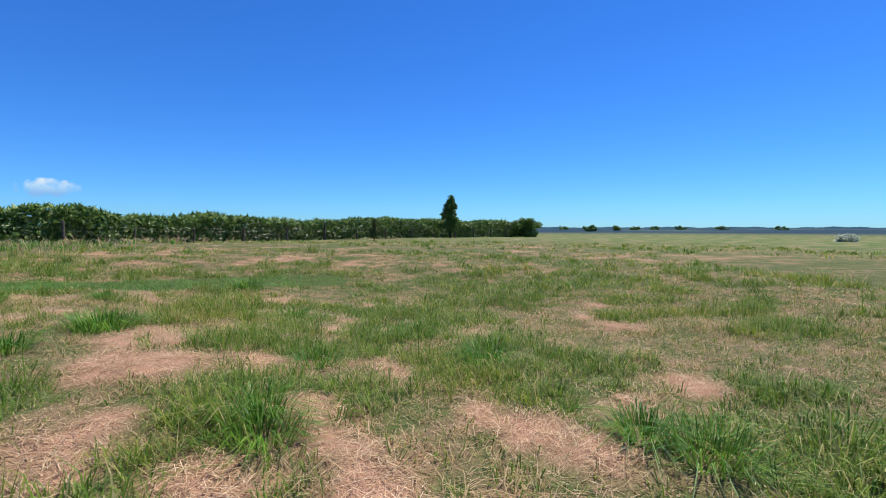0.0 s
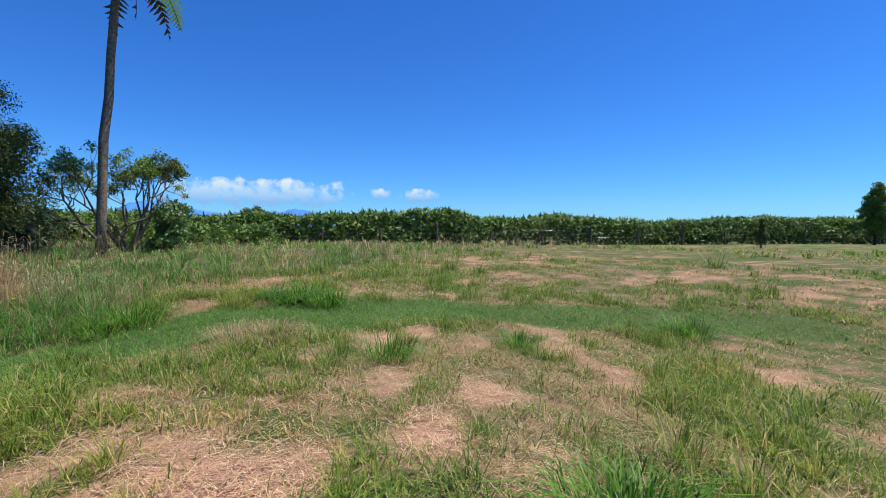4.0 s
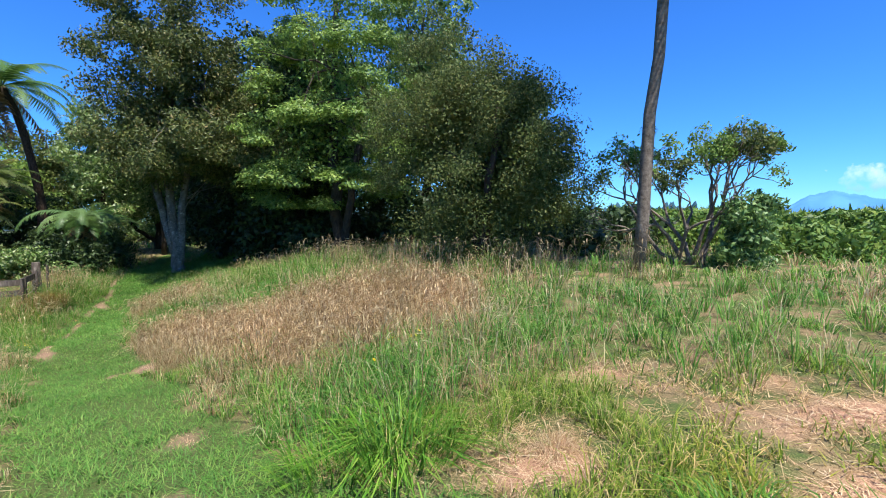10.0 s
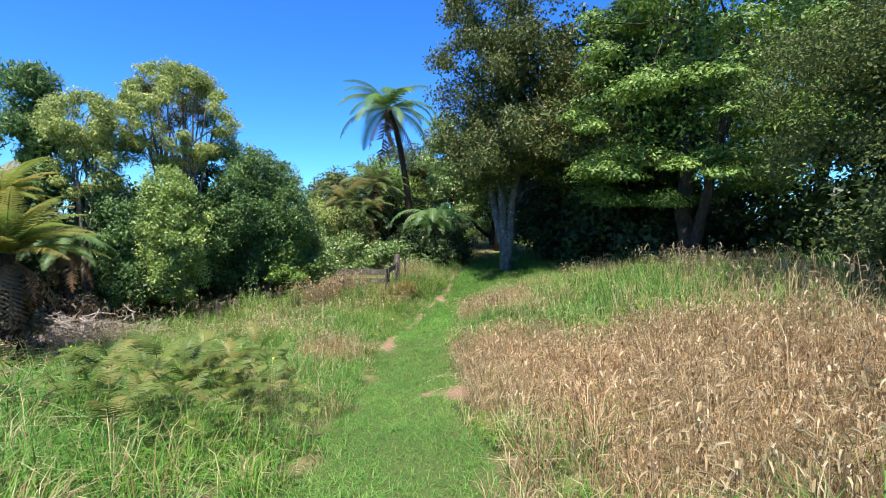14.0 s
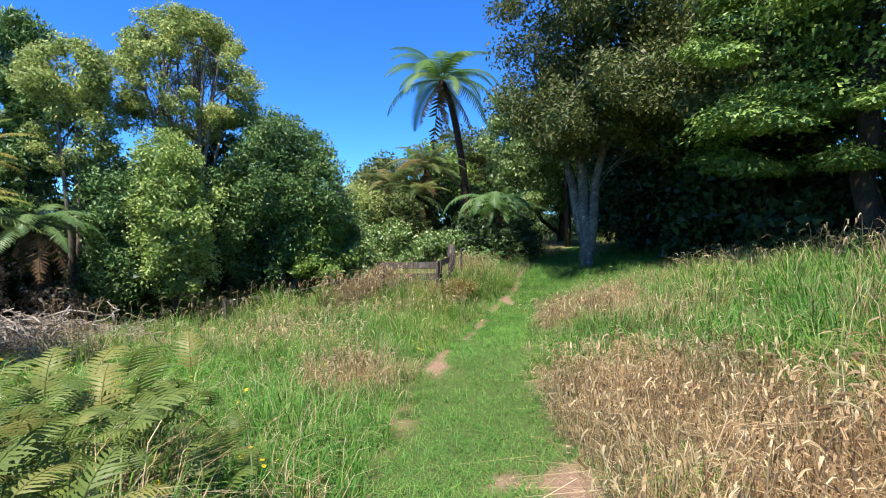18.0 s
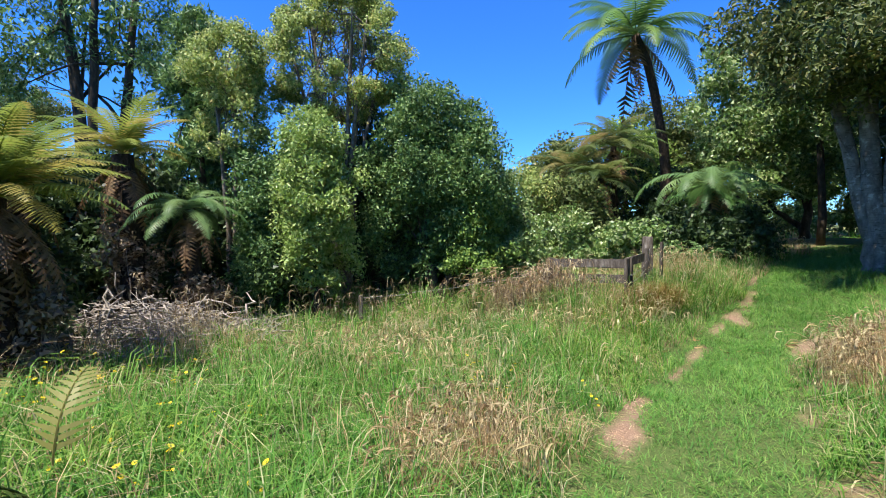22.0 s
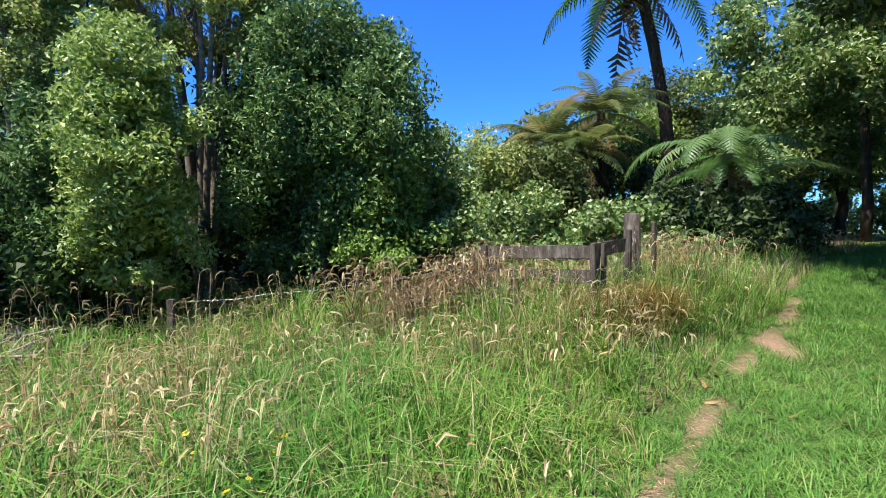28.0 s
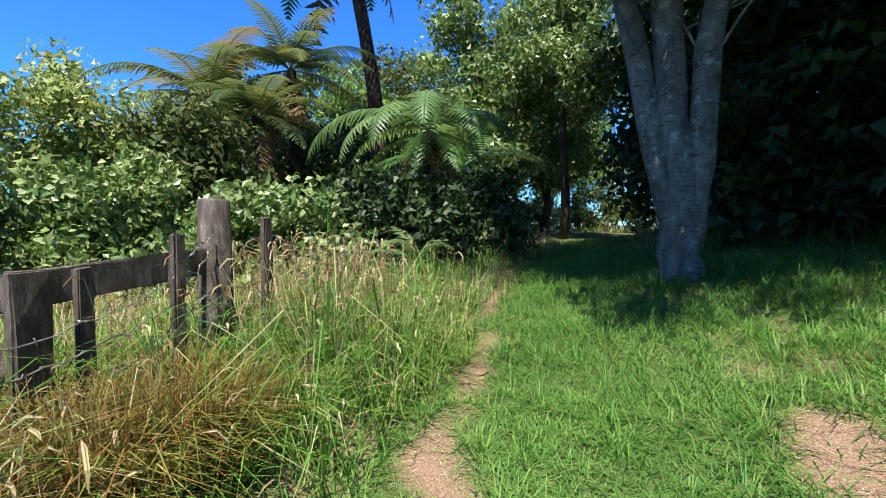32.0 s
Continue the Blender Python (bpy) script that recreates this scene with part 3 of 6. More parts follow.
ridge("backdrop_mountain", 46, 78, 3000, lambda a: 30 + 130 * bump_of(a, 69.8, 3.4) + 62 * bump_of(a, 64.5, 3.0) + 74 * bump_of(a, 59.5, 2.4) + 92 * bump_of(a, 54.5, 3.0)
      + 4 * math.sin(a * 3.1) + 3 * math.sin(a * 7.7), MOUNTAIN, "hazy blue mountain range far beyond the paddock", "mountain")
ridge("backdrop_wood", 80, 110, 420, lambda a: 15 + 2.5 * math.sin(a * 2.3) + 1.6 * math.sin(a * 9.1) + 1.2 * math.sin(a * 23), HAZED_WOOD, "dark wooded hill far beyond the fields", "wood", 40, n=200)
ridge("backdrop_tree_line", -60, -6, 1500, lambda a: 3.2 + 1.0 * math.sin(a * 0.9) + 0.9 * math.sin(a * 3.1) + 0.6 * math.sin(a * 13), HAZED_WOOD, "dark tree line along the far edge of the plain", "wood", 60, base=-12, n=300)


def cloud(az, el, wide, high, seed, label):
    """A flat sheet of cloud, very far off."""
    d = 3900.0
    u = np.linspace(-1, 1, 41)
    v = np.linspace(-1, 1, 21)
    U, W = np.meshgrid(u, v, indexing="ij")
    a = math.radians(az)
    c = np.array([-math.sin(a), math.cos(a), 0]) * d
    right = np.array([math.cos(a), math.sin(a), 0])
    P = c + right * (U * math.radians(wide / 2) * d)[..., None]
    P[..., 2] += math.tan(math.radians(el)) * d + W * math.radians(high / 2) * d
    k = np.arange(41 * 21).reshape(41, 21)
    q = np.stack([k[:-1, :-1], k[1:, :-1], k[1:, 1:], k[:-1, 1:]], -1).reshape(-1, 4)
    ob = new("backdrop_cloud", mesh_data("backdrop_cloud", P, np.concatenate([q[:, [0, 1, 2]], q[:, [0, 2, 3]]]), [CLOUD], True))
    thick = np.clip(1.15 - (np.abs(U) ** 2.5 + np.abs(W + 0.15 * np.cos(U * 9 + seed)) ** 2.2), 0, 1) * smooth(1.0, 0.82, np.abs(U)) * smooth(1.0, 0.8, np.abs(W))
    ob.data.attributes.new("thick", "FLOAT", "POINT").data.foreach_set("value", thick.astype(np.float32).ravel())
    ob.data.attributes.new("height", "FLOAT", "POINT").data.foreach_set("value", ((W + 1) / 2).astype(np.float32).ravel())
    return tagged(ob, label, "cloud", kind="structure")


cloud(59.0, 3.9, 24, 3.8, 1.0, "long white cloud bank lying over the mountains")
cloud(45.1, 3.95, 3.2, 1.7, 2.0, "small round white cloud above the horizon")
cloud(40.2, 3.85, 5.4, 2.0, 3.5, "small puffy white cloud above the hedge")


# ---- plants ----
def leaf_mesh(P, N, size, aspect=0.5, droop=0.25, spread=0.7, plain=False):
    """Folded leaves at points P that face about N."""
    n = len(P)
    size = np.broadcast_to(size, (n,))[:, None] * rng.uniform(0.65, 1.3, (n, 1))
    face = unit(N + rng.normal(0, spread, (n, 3)))
    axis = rng.normal(0, 1, (n, 3)) + 0.5 * N
    axis[:, 2] -= droop
    axis = unit(axis - face * np.sum(axis * face, 1, keepdims=True))
    side = np.cross(face, axis)
    w = size * aspect * 0.5
    if plain:
        v = np.stack([P - side * w, P + side * w, P + axis * size * 0.95], 1)
        return v.reshape(-1, 3), np.arange(3 * n).reshape(-1, 3)
    v = np.stack([P, P + axis * size * 0.45 + side * w + face * w * 0.35, P + axis * size, P + axis * size * 0.45 - side * w + face * w * 0.35], 1)
    k = np.arange(n)[:, None] * 4
    return v.reshape(-1, 3), np.concatenate([k + [0, 1, 2], k + [0, 2, 3]])


def clump_points(C, R, per, flat=0.75, shell=0.45):
    """Points and outward ways on the skins of clumps."""
    K = len(C)
    d = unit(rng.normal(0, 1, (K, per, 3)))
    r = rng.random((K, per, 1)) ** shell
    P = C[:, None] + d * r * np.asarray(R).reshape(-1, 1, 1) * np.array([1, 1, flat])
    return P.reshape(-1, 3), d.reshape(-1, 3)


def crown_clumps(shapes, hollow=0.42):
    """Clump centres inside the ellipsoids (cx, cy, cz, rx, ry, rz, count)."""
    out = []
    for cx, cy, cz, rx, ry, rz, k in shapes:
        d = unit(rng.normal(0, 1, (k, 3)))
        r = rng.uniform(hollow, 1.0, (k, 1)) ** 0.7
        out.append(np.array([cx, cy, cz]) + d * r * np.array([rx, ry, rz]))
    return np.concatenate(out)


def tree(name, x, y, label, stems, shapes, leaf, barkm, per=170, clump=0.75, size=0.11, aspect=0.5, limbs=6, flat=0.75, group="", spread=0.7, droop=0.25, sink=0.1, limb_r=0.05, category="tree", twigs=0, inner=0.12, broad=False, rise=0.0, dome=False, hollow=0.42, wobble=0.35):
    """A tree: stems are lists of points with radii (x, y, z, r) above its foot; shapes fill its crown."""
    base = float(land(x, y)) - sink
    top = thing(name, x, y, base, label, category, group)
    for s in stems:
        s = np.array(s, float)
        t = np.linspace(0, 1, 2 * len(s) + 3)
        q = np.stack([np.interp(t, np.linspace(0, 1, len(s)), s[:, i]) for i in range(4)], 1)
        q[1:-1, :2] += rng.normal(0, wobble, (len(q) - 2, 2)) * q[1:-1, 3:4]
        part("trunk", mesh_data("trunk", *tube(q[:, :3], q[:, 3], 12, 0.06), [barkm], True), top)
    C = crown_clumps(shapes, hollow)
    C = C[C[:, 2] > 0.25 * clump]
    heads = np.array([st[-1][:3] for st in stems]) if stems else np.zeros((1, 3))
    far = C[rng.permutation(len(C))[:limbs + twigs]]
    tw = []
    for i, c in enumerate(far):
        st = np.array(stems[i % len(stems)], float) if stems else np.array([[0, 0, 0, 0.06], [0, 0, 0.4, 0.05]])
        k = rng.uniform(0.45, 1.0)
        a = np.array([np.interp(k, np.linspace(0, 1, len(st)), st[:, j]) for j in range(3)])
        line = bend(a, c, 7, 0.10 * np.linalg.norm(c - a), 0.022 * np.linalg.norm(c - a))
        if i < limbs:
            part("limb", mesh_data("limb", *tube(line, np.linspace(limb_r, 0.012, 7), 6), [barkm], True), top)
        else:
            tw.append(tube(line, np.linspace(limb_r * 0.5, 0.006, 7), 4, cap=False))
    if tw:
        tagged(part("twig_mass", mesh_data("twig_mass", *stack(tw), [barkm], True), top), kind="stuff")
    R = clump * rng.uniform(0.6, 1.25, len(C))
    P, N = clump_points(C, R, int(per * 1.4), flat)
    if dome:
        P[:, 2] += np.repeat(R, int(per * 1.4)) * flat * (np.abs(N[:, 2]) - N[:, 2]) * 0.85
        N[:, 2] = np.abs(N[:, 2])
    N = unit(N + np.array([0, 0, rise]))
    keep = P[:, 2] > 0.05
    outer = leaf_mesh(P[keep], N[keep], size * (1.0 if broad else 1.28), aspect * (1.15 if broad else 1.3), droop, spread, not broad)
    k = max(60, int(len(P) * inner * 1.5))
    Q = C[rng.integers(0, len(C), k)] + rng.normal(0, 0.5, (k, 3)) * clump
    mid = C.mean(0)
    Q = mid + (Q - mid) * rng.uniform(0.25, 0.78, (k, 1))
    Q = Q[Q[:, 2] > 0.05]
    core = leaf_mesh(Q, unit(Q - mid), min(0.2, size * 1.5), 0.7, droop, 1.0, True)
    part("crown", mesh_data("crown", *stack([outer, core]), [leaf]), top)
    return top


def branching(a, way, length, r, depth, out, tips):
    """A forking bare branch."""
    b = a + way * length
    mid = (a + b) / 2 + rng.normal(0, 0.08, 3) * length
    out.append(tube(np.array([a, mid, b]), [r, r * 0.82, r * 0.66], 5, cap=False))
    if depth == 0:
        tips.append(b)
        return
    for _ in range(2 if rng.random() < 0.65 else 3):
        w = unit(way + rng.normal(0, 0.42, 3) + np.array([0, 0, 0.2]))
        branching(b, w, length * rng.uniform(0.58, 0.78), r * 0.62, depth - 1, out, tips)


def frond_mesh(name, L, rise, fall, pairs=24, wide=0.3, mat=None, pinnules=8, ragged=0.0, full=0.40):
    """One fern frond that arches out along x: its rachis and the toothed leaflets."""
    s = np.linspace(0, 1, pairs * 2 + 1)
    ang = np.radians(rise) - np.radians(fall) * s ** 1.25
    step = L / (len(s) - 1)
    pts = np.concatenate([[[0, 0, 0]], np.cumsum(np.stack([np.cos(ang[:-1]) * step, 0 * ang[:-1], np.sin(ang[:-1]) * step], 1), 0)])
    pieces = [tube(pts[::3], np.linspace(0.012, 0.003, len(pts[::3])) * max(1, L / 1.6), 4, cap=False)]
    V, F, n = [], [], 0
    gap = L / pairs
    for i in range(int(pairs * 0.14), pairs):
        p, a = pts[2 * i], ang[2 * i]
        t = i / pairs
        fwd, up = np.array([math.cos(a), 0, math.sin(a)]), np.array([-math.sin(a), 0, math.cos(a)])
        ln = L * wide * math.sin(math.pi * min(1, 0.10 + 0.90 * t) ** 0.85) ** 0.8 + 0.02
        for sg in (1, -1):
            if rng.random() < ragged:
                continue
            way = unit(fwd * (0.30 + 0.5 * t) + np.array([0, sg, 0]) - up * 0.06)
            ln *= rng.uniform(0.9, 1.08)
            hang, curl = rng.uniform(0.18, 0.34), rng.uniform(-0.12, 0.12)
            for j in range(pinnules + 1):
                q = j / pinnules
                c = p + way * ln * q + fwd * ln * curl * q * q - up * ln * hang * q * q
                half = gap * full * (1 - q ** 1.7) * (1.14 if j % 2 else 0.84) + 0.001
                V += [c - fwd * half - up * half * 0.3, c + fwd * half - up * half * 0.3]
                if j:
                    k = n + 2 * j
                    F += [(k - 2, k - 1, k + 1), (k - 2, k + 1, k)] if sg > 0 else [(k - 1, k - 2, k), (k - 1, k, k + 1)]
            n += 2 * (pinnules + 1)
    pieces.append((np.array(V), np.array(F)))
    return mesh_data(name, *stack(pieces), [mat])


FRONDS = {}
for key, mat, arch in (("green", FROND, ((64, 84), (47, 84), (30, 76), (6, 62))), ("gold", FROND_GOLD, ((72, 70), (58, 72), (38, 70), (10, 64))), ("olive", FROND_OLIVE, ((62, 84), (44, 84), (26, 76), (4, 62))),
                       ("pale", FROND_PALE, ((58, 100), (42, 118), (30, 96), (6, 76)))):
    FRONDS[key] = [frond_mesh("frond", 2.0, r, f, 30, 0.20, mat, 8) for r, f in arch]
FRONDS["slender"] = [frond_mesh("frond", 2.0, r, f, 30, 0.18, FROND, 8) for r, f in ((72, 96), (48, 104), (28, 100), (8, 88))]
FRONDS["bracken"] = [frond_mesh("frond", 1.0, r, f, 15, 0.30, FROND_BRACKEN, 7, 0.06, 0.38) for r, f in ((70, 78), (48, 80))]
FRONDS["dead"] = [frond_mesh("dead_frond", 1.6, r, f, 18, 0.16, FROND_DEAD, 7, 0.3) for r, f in ((-40, 45), (-62, 26))]


def tree_fern(x, y, stem_h, label, lean=(0, 0), n=14, size=1.0, key="green", dead=6, radius=0.11, steep=0.0, group="tree ferns", turn=0.0, droop=0.0, barkm=None, curve=2.4):
    base = float(land(x, y)) - 0.05
    top = thing("tree_fern", x, y, base, label, "tree fern", group)
    s = np.linspace(0, 1, 9)
    line = np.stack([lean[0] * s ** curve, lean[1] * s ** curve, stem_h * s], 1)
    line[1:-1, :2] += rng.normal(0, 0.02, (7, 2))
    part("trunk", mesh_data("trunk", *tube(line, np.linspace(radius * 1.35, radius, 9), 12, 0.14 if barkm is None else 0.06), [barkm or FERN_TRUNK], True), top)
    head = Vector(line[-1])
    for i in range(n):
        ring = i % 3 if n > 5 else i % 2
        me = FRONDS[key][min(3, ring + (1 if rng.random() < 0.25 + droop else 0))]
        k = size * rng.uniform(0.85, 1.12)
        m = Matrix.Translation(head) @ pose(0, 0, 0, 0, rng.uniform(-8, 8) + steep, turn + i * 137.5 + rng.uniform(-12, 12)) @ Matrix.Diagonal((k, k, k, 1))
        part("frond", me, top, at=m)
    for i in range(dead):
        k = size * rng.uniform(0.8, 1.3)
        m = Matrix.Translation(head - Vector((0, 0, 0.08))) @ pose(0, 0, 0, 0, rng.uniform(-6, 10), i * 360 / max(1, dead) + rng.uniform(-20, 20)) @ Matrix.Diagonal((k, k, k, 1))
        part("dead_frond", FRONDS["dead"][i % 2], top, "brown withered hanging frond", at=m)
    return top


# ---- trees on the right of the track ----
tree("broadleaf_tree", -22.3, 4.6, "dense olive-green bushy tree reaching down to the grass", [[(0, 0, 0, 0.22), (0.1, 0.1, 2, 0.17), (-0.2, 0.2, 5, 0.09)], [(0.3, 0.2, 0, 0.15), (0.9, 0.6, 2.5, 0.1), (1.1, 0.9, 4.6, 0.05)]],
     [(-0.5, 0.1, 1.5, 1.9, 2.4, 1.5, 50), (-0.2, -0.1, 4.2, 2.3, 2.6, 1.9, 58), (-0.6, -1.5, 6.5, 1.1, 1.2, 1.2, 18), (0.5, 1.2, 4.6, 1.0, 0.9, 0.9, 28), (0.8, 1.9, 2.9, 1.1, 0.9, 1.5, 32), (0.4, 0.0, 5.4, 1.3, 1.2, 0.9, 26), (0.1, 2.4, 2.2, 1.1, 0.9, 1.5, 28), (1.1, 0.7, 2.4, 1.1, 1.6, 1.5, 30), (-0.4, -2.6, 4.0, 1.4, 1.4, 2.4, 26)], OLIVE_LEAF, BARK_DARK, 205, 0.58, 0.075, 0.48, 4, twigs=26, broad=True, inner=0.3, hollow=0.3)
tree("layered_tree", -27.0, -2.9, "tall tree with layered bright green leaf fans", [[(0, 0, 0, 0.3), (0.2, -0.2, 4, 0.22), (0, 0, 11, 0.08)], [(0.3, 0.3, 0, 0.18), (0.9, 1.2, 3.5, 0.14), (1.0, 2.2, 7, 0.06)]],
     [(0.4, -0.6, 2.9, 3.2, 3.8, 0.9, 40), (0.4, 0.2, 4.9, 3.7, 4.5, 1.4, 52), (0.2, 0.3, 7.6, 3.5, 4.2, 1.6, 46), (0, 0, 10.6, 3.0, 3.6, 1.8, 30), (0, 0, 13.2, 1.8, 2.0, 1.4, 14)], BRIGHT_LEAF, BARK_DARK, 330, 0.9, 0.10, 0.45, 12, flat=0.5, spread=0.4, rise=0.7, dome=True, hollow=0.6, inner=0.08, twigs=16)
tree("broad_canopy_tree", -25.5, -10.65, "large bronze-leaved tree with a pale forked trunk", [[(0, 0, 0, 0.33), (0.0, 0.0, 0.3, 0.265), (0.0, -0.02, 1.2, 0.245), (0.1, -0.16, 2.2, 0.215), (0.13, -0.2, 3.2, 0.195), (0.2, -0.3, 5.5, 0.15), (0.3, -0.4, 9, 0.08)],
     [(0.04, -0.08, 0.7, 0.16), (0.18, -0.28, 1.8, 0.165), (0.44, -0.62, 3.75, 0.145), (0.62, -0.85, 4.9, 0.13), (1.3, -1.7, 8.5, 0.06)], [(-0.03, 0.06, 0.5, 0.18), (-0.09, 0.16, 1.6, 0.17), (-0.12, 0.2, 3.0, 0.16), (-0.25, 0.4, 4.5, 0.14), (-0.7, 1.2, 9, 0.06)]],
     # Last three lobes are added to shade the trunk and the lawn.
     [(-0.1, 0.7, 5.9, 3.8, 3.7, 1.4, 92), (-0.4, -0.5, 8.8, 4.0, 4.0, 2.4, 96), (-0.3, -0.4, 12.4, 3.2, 3.2, 2.4, 60), (-1.6, 2.6, 4.8, 2.0, 2.0, 1.0, 32), (-0.8, 4.6, 5.3, 2.4, 2.0, 1.0, 38), (1.5, 0.9, 4.9, 2.0, 1.9, 0.8, 32)], BROWN_LEAF, BARK_GREY, 180, 0.72, 0.15, 0.42, 5, limb_r=0.05, twigs=27, wobble=0.06, broad=True)
for i, (tx, ty, th, tr) in enumerate(((-31.5, -7.5, 12, 3.2), (-33.5, -1.5, 14, 3.4), (-30.0, 3.6, 6.4, 2.4), (-36.5, -9.5, 13, 3.5), (-29.0, -6.4, 10, 2.8), (-35.5, 3.0, 8, 2.8), (-38, -3, 14, 4), (-33.0, -12.5, 11, 2.8), (-30.5, -10.6, 12, 3.0), (-37.5, -15, 12, 3.2), (-31.5, -14.8, 9.0, 1.6))):
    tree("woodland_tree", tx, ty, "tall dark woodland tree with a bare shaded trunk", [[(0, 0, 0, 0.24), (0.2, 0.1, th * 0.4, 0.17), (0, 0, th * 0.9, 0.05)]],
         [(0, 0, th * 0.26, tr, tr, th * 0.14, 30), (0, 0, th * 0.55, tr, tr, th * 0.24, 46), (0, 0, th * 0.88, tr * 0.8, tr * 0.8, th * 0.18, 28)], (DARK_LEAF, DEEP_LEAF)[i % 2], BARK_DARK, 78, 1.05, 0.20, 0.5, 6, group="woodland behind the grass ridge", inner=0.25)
for i, (tx, ty, r, h) in enumerate(((-28.0, -7.6, 1.3, 2.4), (-29.5, -3.6, 1.9, 2.6), (-28.6, 0.9, 1.9, 2.7), (-26.6, 3.2, 1.6, 2.4), (-31.0, -9.6, 2.0, 3.0), (-35, -7, 2.6, 3.2), (-33, 0.5, 2.6, 3.3), (-26.5, 7.0, 1.6, 1.3), (-30, 8.5, 2.0, 1.6), (-33.5, -4.4, 2.6, 3.4), (-33.8, -10.5, 2.4, 3.2), (-38, -12, 3, 3.5), (-27.6, -4.8, 1.2, 1.8), (-30.0, -12.2, 1.5, 2.6), (-32.2, -14.2, 1.7, 2.8), (-32.4, -11.4, 1.6, 2.8), (-35.0, -12.8, 2.0, 3.2), (-29.4, -16.6, 1.0, 2.0), (-35.5, -18.2, 2.0, 2.8))):
    if float(away(tx, ty, TRACK)[0]) < r + 0.7:
        continue
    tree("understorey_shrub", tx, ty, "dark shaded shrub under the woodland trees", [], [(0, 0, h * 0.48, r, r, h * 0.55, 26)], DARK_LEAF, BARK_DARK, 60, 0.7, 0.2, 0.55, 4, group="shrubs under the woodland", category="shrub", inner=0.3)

# ---- by the end of the track ----
tree("small_dark_tree", -34.5, -23.1, "small spreading tree with a dark forked trunk", [[(0, 0, 0, 0.26), (0.0, 0.0, 0.7, 0.22), (-0.3, -0.1, 2.2, 0.16), (-0.6, -0.2, 5, 0.06)], [(0, 0, 0.6, 0.17), (0.9, -0.7, 1.5, 0.12), (2.0, -1.4, 3.2, 0.06)]],
     [(0.1, 0, 3.4, 3.2, 3.2, 1.4, 50), (0, 0, 6.0, 2.9, 2.9, 2.0, 46), (0.2, 0, 9.0, 2.2, 2.2, 1.6, 28)], DEEP_LEAF, BARK_DARK, 150, 0.8, 0.16, 0.45, 8, twigs=14)
for i, (tx, ty, h, r) in enumerate(((-29.6, -21.2, 9.5, 2.6), (-25.5, -24.0, 6.6, 2.8), (-21.8, -22.8, 5.4, 2.4), (-31.6, -18.9, 10.5, 2.4), (-39, -28, 10, 3.2), (-28, -25.5, 8.0, 2.8), (-40.5, -20, 10, 3.4), (-45, -31, 9, 3.8), (-33.0, -27.5, 9, 3.0))):
    tree("feathery_tree", tx, ty, "light green feathery tree beyond the clearing", [[(0, 0, 0, 0.17), (0.1, 0, h * 0.5, 0.11), (0, 0, h * 0.9, 0.04)]],
         [(0, 0, h * (0.55 if i == 3 else 0.40), r, r, h * (0.12 if i == 3 else 0.2), 40), (0, 0, h * 0.62, r, r, h * 0.22, 44), (0, 0, h * 0.85, r * 0.7, r * 0.7, h * 0.18, 26)], (PALE_LEAF, BRIGHT_LEAF, OLIVE_LEAF)[i % 3], BARK_DARK, 88, 0.8, 0.15, 0.45, 6, group="trees round the clearing")
for i, (tx, ty, r, h) in enumerate(((-44, -26, 2.4, 2.4), (-43, -31, 2.6, 3.6), (-44.5, -28.7, 2.4, 3.0), (-40.2, -35, 2.2, 3.4), (-41, -34, 2.6, 2.6), (-37.5, -35, 2.2, 2.2), (-48, -22, 3.2, 3.2), (-33, -31, 2.4, 3.0), (-46, -15, 3.2, 3.2), (-46, -37, 3, 2.4), (-30.5, -24, 2, 2.4), (-27.5, -21.5, 1.8, 2.4))):
    if float(away(tx, ty, TRACK)[0]) < r + 0.7:
        continue
    tree("scrub_bush", tx, ty, "olive scrub bush at the far side of the clearing", [], [(0, 0, h * 0.5, r, r, h * 0.5, 28)], (OLIVE_LEAF, DEEP_LEAF)[i % 2], BARK_DARK, 60, 0.75, 0.19, 0.5, 3, group="scrub round the clearing", category="shrub")

tall = tree_fern(-24.25, -17.9, 8.8, "tall tree fern with a curving bare dark trunk", (1.1, -0.5), 24, 1.7, "slender", 4, 0.15, group="tree ferns by the fence", droop=0.4, curve=3.2)
for turn, tip, k in ((-20, 22, 1.9), (-50, 26, 1.7), (5, 30, 1.5)):
    part("dead_frond", FRONDS["dead"][1], tall, "brown withered hanging frond", Matrix.Translation((1.2, -0.55, 8.75)) @ pose(0, 0, 0, 0, tip, turn) @ Matrix.Diagonal((k, k, k, 1)))
tree_fern(-22.4, -18.4, 4.5, "tree fern with arching yellowing fronds", (0.2, 0.3), 20, 1.05, "olive", 8, group="tree ferns by the fence", droop=0.3)
tree_fern(-20.6, -18.0, 3.7, "tree fern with drooping olive fronds", (0.1, -0.1), 20, 1.1, "olive", 10, group="tree ferns by the fence", droop=0.45)
tree_fern(-21.4, -17.0, 3.2, "tree fern with broad olive fronds behind the fence", (0.1, -0.1), 18, 0.95, "olive", 10, group="tree ferns by the fence", droop=0.4)
low = tree_fern(-24.1, -14.9, 2.75, "low tree fern with long pale fronds over the grass", (0, 0), 12, 0.9, "green", 6, group="tree ferns by the fence", turn=70, droop=0.5, steep=16)
for turn, tip, k in ((-24, 8, 1.5), (0, 14, 1.2), (32, 6, 1.2), (58, 0, 1.25), (90, 8, 1.05), (120, 8, 1.1)):
    part("frond", FRONDS["pale"][1], low, "long pale green frond", Matrix.Translation((0, 0, 2.75)) @ pose(0, 0, 0, 0, tip, turn) @ Matrix.Diagonal((k, k, k, 1)))
